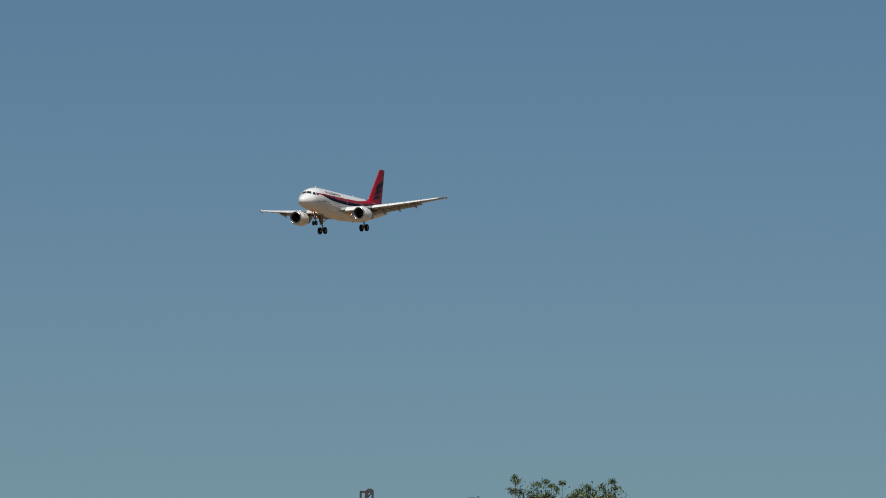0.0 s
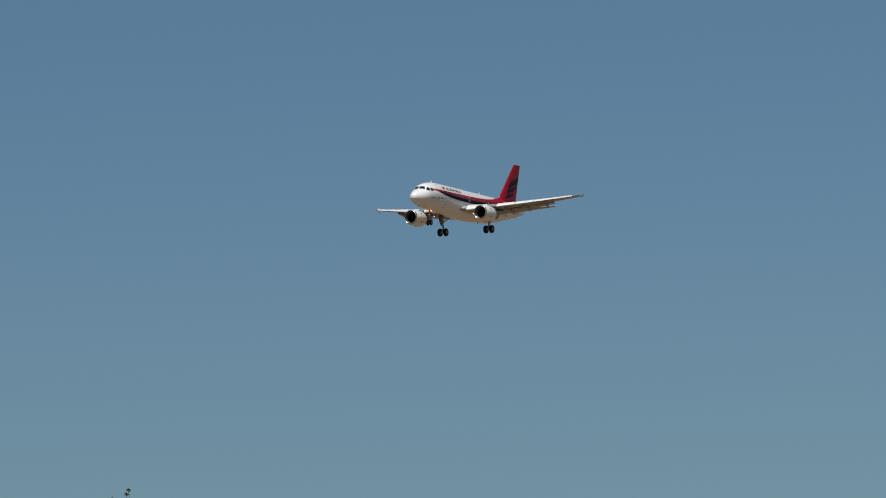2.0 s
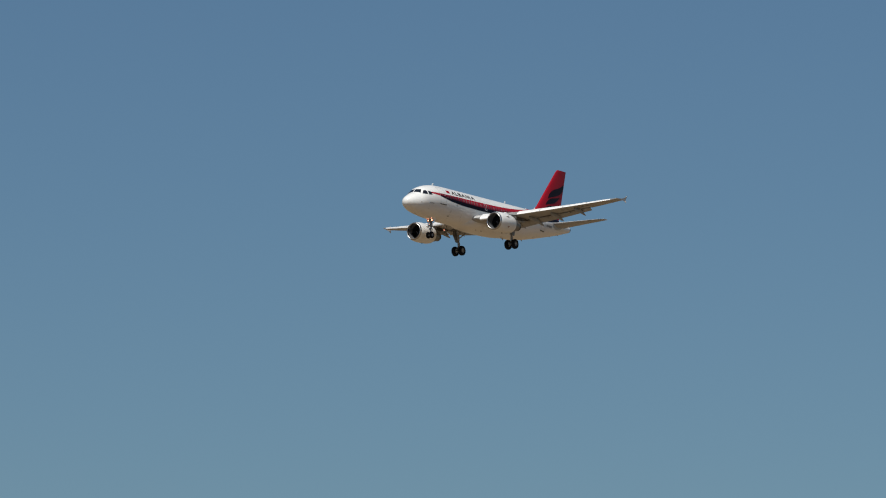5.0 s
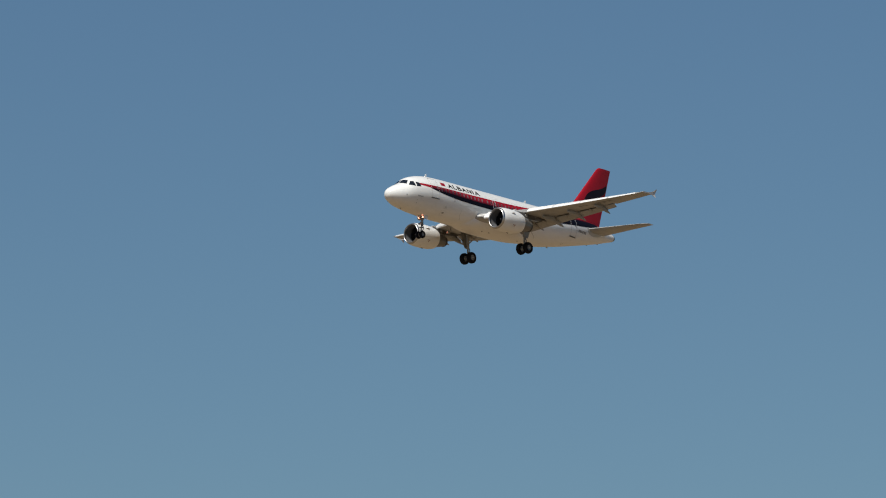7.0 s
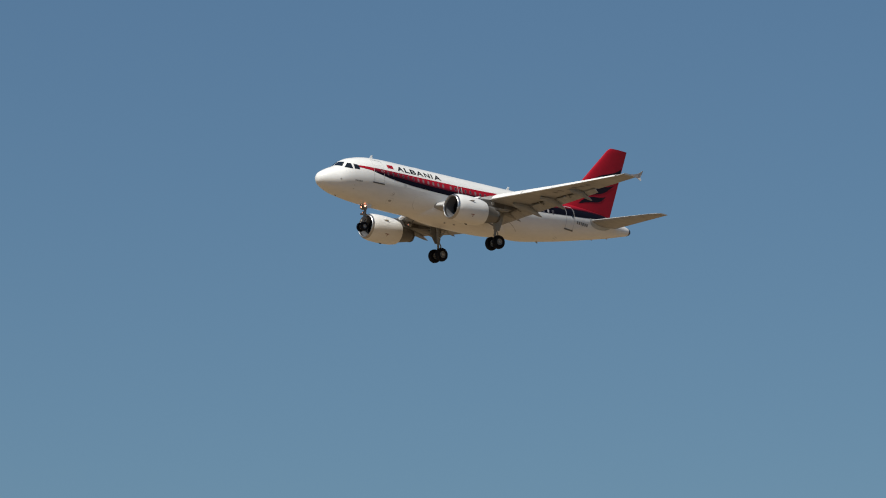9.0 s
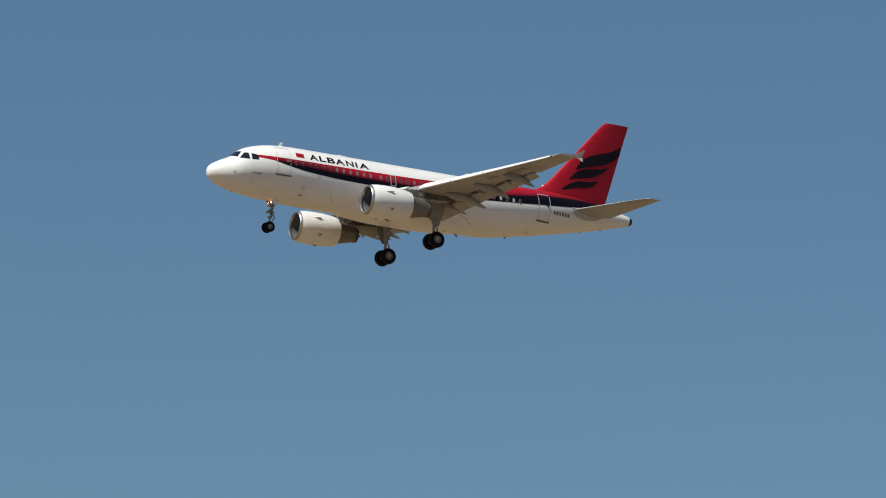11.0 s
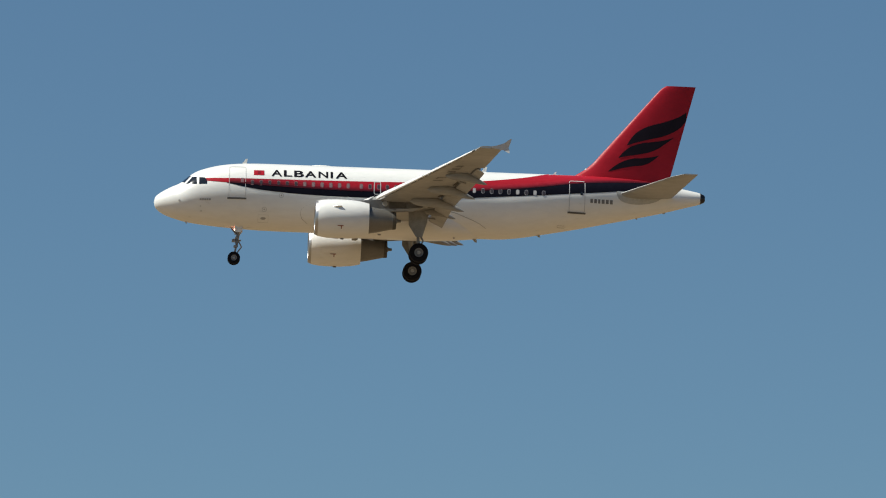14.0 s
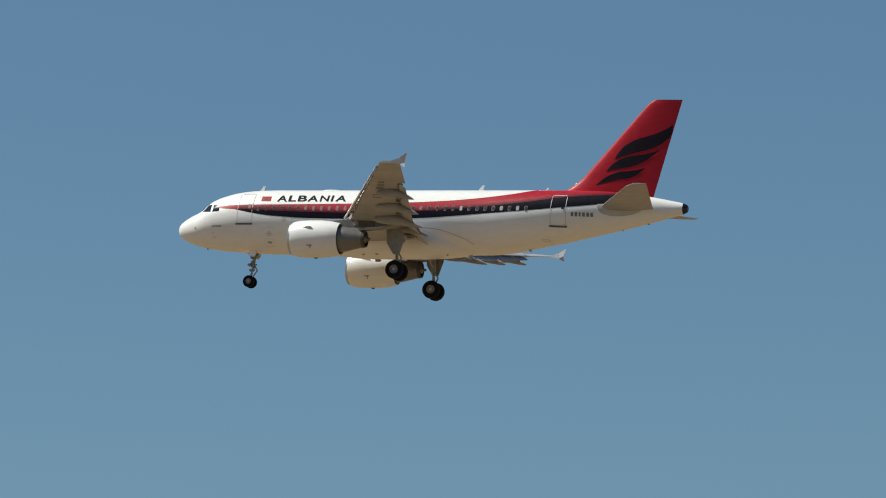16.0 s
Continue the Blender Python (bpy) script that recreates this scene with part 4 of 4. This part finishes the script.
def mast():
    root = thing("lattice_mast", "slim dark steel lattice mast standing behind trees", "mast")
    d = 150.0
    root.location = place(MAST_AZ, d)
    root.rotation_euler = (0, 0, -radians(MAST_AZ))
    top = 1.6 + d * math.tan(radians(MAST_EL))
    w = 0.14
    bm = bmesh.new()
    box(bm, (-0.5, -0.5, -0.1), (0.5, 0.5, 0.15))
    part("footing", bm, EARTH, root, "low footing")
    for x, y, h in ((-w, -w, top - 0.03), (-w, w, top - 0.03), (w, -w, top), (w, w, top), (0, -w, top - 0.01)):
        bm = bmesh.new()
        rod(bm, (x, y, 0.1), (x, y, h), 0.026 if x else 0.045, 0.026 if x else 0.045, 8)
        part("post", bm, STEEL, root)
    k, z = 0, top
    while z > 0.5:
        bm = bmesh.new()
        for y in (-w, w):
            rod(bm, (-w, y, z), (w, y, z), 0.018, 0.018, 6)
            rod(bm, (-w if k % 2 else w, y, z), (w if k % 2 else -w, y, z - 0.32), 0.012, 0.012, 6)
        for x in (-w, w):
            rod(bm, (x, -w, z), (x, w, z), 0.018, 0.018, 6)
        part("brace", bm, STEEL, root)
        z -= 0.32
        k += 1
    bm = bmesh.new()
    arc = [(-0.01 + (w + 0.02) * i / 8, 0.05 * math.sin(math.pi * i / 8) ** 0.6) for i in range(9)]
    for y in (-w, w):
        for (xa, za), (xb, zb) in zip(arc, arc[1:]):
            rod(bm, (xa, y, top + za), (xb, y, top + zb), 0.026, 0.026, 6)
    part("rounded_cap", bm, STEEL, root, "rounded steel cap")


MAST_AZ, MAST_EL = 68.749, 4.113
ground()
tree(70.56, 112, [(a, e + 0.02, q) for a, e, q in [(70.083, 4.236, 0.05), (70.098, 4.196, 0.08), (70.063, 4.115, 0.08), (70.124, 4.100, 0.09), (70.287, 4.171, 0.08), (70.358, 4.197, 0.06), (70.409, 4.156, 0.06), (70.454, 4.131, 0.06), (70.510, 4.182, 0.06), (70.734, 4.147, 0.08), (70.683, 4.107, 0.07), (70.866, 4.153, 0.06), (70.957, 4.198, 0.07), (70.988, 4.138, 0.07), (70.251, 4.054, 0.15), (70.368, 4.035, 0.13), (70.622, 4.046, 0.13), (70.775, 4.066, 0.15), (70.927, 4.052, 0.13)] + [(a, 3.965 + 0.02 * (i % 3), 0.19) for i, a in enumerate((70.2, 70.27, 70.34, 70.42, 70.60, 70.67, 70.74, 70.81, 70.88, 70.95, 71.02))]],
     "broadleaf tree with a loose yellow-green crown", 3)
tree(69.63, 118, [(69.708, 4.047, 0.08), (69.769, 4.037, 0.05), (69.657, 4.022, 0.06)], "smaller broadleaf tree with a narrow crown", 5, 1.4)
tree(62.26, 112, [(62.328, 4.627, 0.02), (62.307, 4.592, 0.03), (62.276, 4.537, 0.04), (62.190, 4.549, 0.03), (62.366, 4.515, 0.04)], "slender broadleaf tree with upright twigs", 7, 1.5)
tree(59.01, 112, [(58.992, 4.960, 0.035), (59.000, 4.925, 0.045), (59.06, 4.905, 0.035), (59.10, 4.872, 0.05), (59.19, 4.868, 0.06), (59.30, 4.870, 0.05), (58.93, 4.875, 0.05), (59.072, 4.891, 0.05), (59.068, 4.841, 0.06), (59.209, 4.843, 0.08), (59.316, 4.835, 0.07), (58.896, 4.827, 0.07), (59.134, 4.812, 0.09), (58.957, 4.798, 0.09)], "tall broadleaf tree with a dense dark crown", 9)
mast()


# ---- motion ----
def motions():
    """The airliner descends in a straight line and slowly raises its nose."""
    flight = [
        (0, 959.49, 384.86, 124.28, -1.316, -0.251, -3.281), (0.5, 925.53, 384.86, 122.51, -0.811, 0.158, -2.978),
        (1, 891.58, 384.86, 120.75, -0.048, 0.480, -2.901), (1.5, 857.62, 384.86, 118.99, 0.583, 1.144, -2.811),
        (2, 823.67, 384.86, 117.22, 1.003, 1.217, -3.289), (2.5, 789.56, 384.86, 115.46, 0.868, 0.282, -3.483),
        (3, 755.41, 384.86, 113.45, 0.368, 0.035, -3.660), (3.5, 721.26, 384.86, 111.14, -0.760, 0.556, -3.430),
        (4, 687.10, 384.86, 109.27, -1.721, 0.968, -3.528), (5.25, 602.22, 384.86, 105.26, -1.705, 2.017, -3.917),
        (6.5, 517.33, 384.86, 101.35, -1.439, 3.308, -4.343), (7, 483.38, 384.86, 99.59, -1.826, 3.929, -4.532),
        (7.5, 449.42, 384.86, 97.83, -1.759, 4.451, -4.510), (8, 415.47, 384.86, 96.06, -1.228, 4.567, -4.661),
        (9.25, 330.58, 384.86, 91.65, -0.622, 4.697, -4.323), (10.5, 245.70, 384.86, 87.24, -0.295, 4.259, -3.850),
        (11, 211.74, 384.86, 85.48, -0.333, 3.391, -3.876), (11.5, 177.79, 384.86, 83.71, -0.712, 2.528, -3.288),
        (12, 143.84, 384.86, 81.95, -1.494, 1.630, -3.056), (12.5, 109.88, 384.86, 80.18, -1.726, 2.324, -1.943),
        (13, 75.93, 384.86, 78.41, -1.316, 3.087, -1.220), (13.5, 41.97, 384.86, 76.65, 0.229, 2.495, -0.667),
        (14, 8.02, 384.86, 74.88, 1.581, 1.923, -0.503), (14.5, -25.93, 384.86, 73.12, 1.910, 1.448, -0.401),
        (15, -59.89, 384.86, 71.35, 1.535, 1.062, -0.845), (15.5, -93.84, 384.86, 69.59, -0.009, 1.867, -1.161),
        (16, -127.80, 384.86, 67.82, -1.296, 2.814, -1.821),
    ]
    walk(AIRLINER, [(t, pose(x, y, z, rx, ry, rz)) for t, x, y, z, rx, ry, rz in flight])


motions()
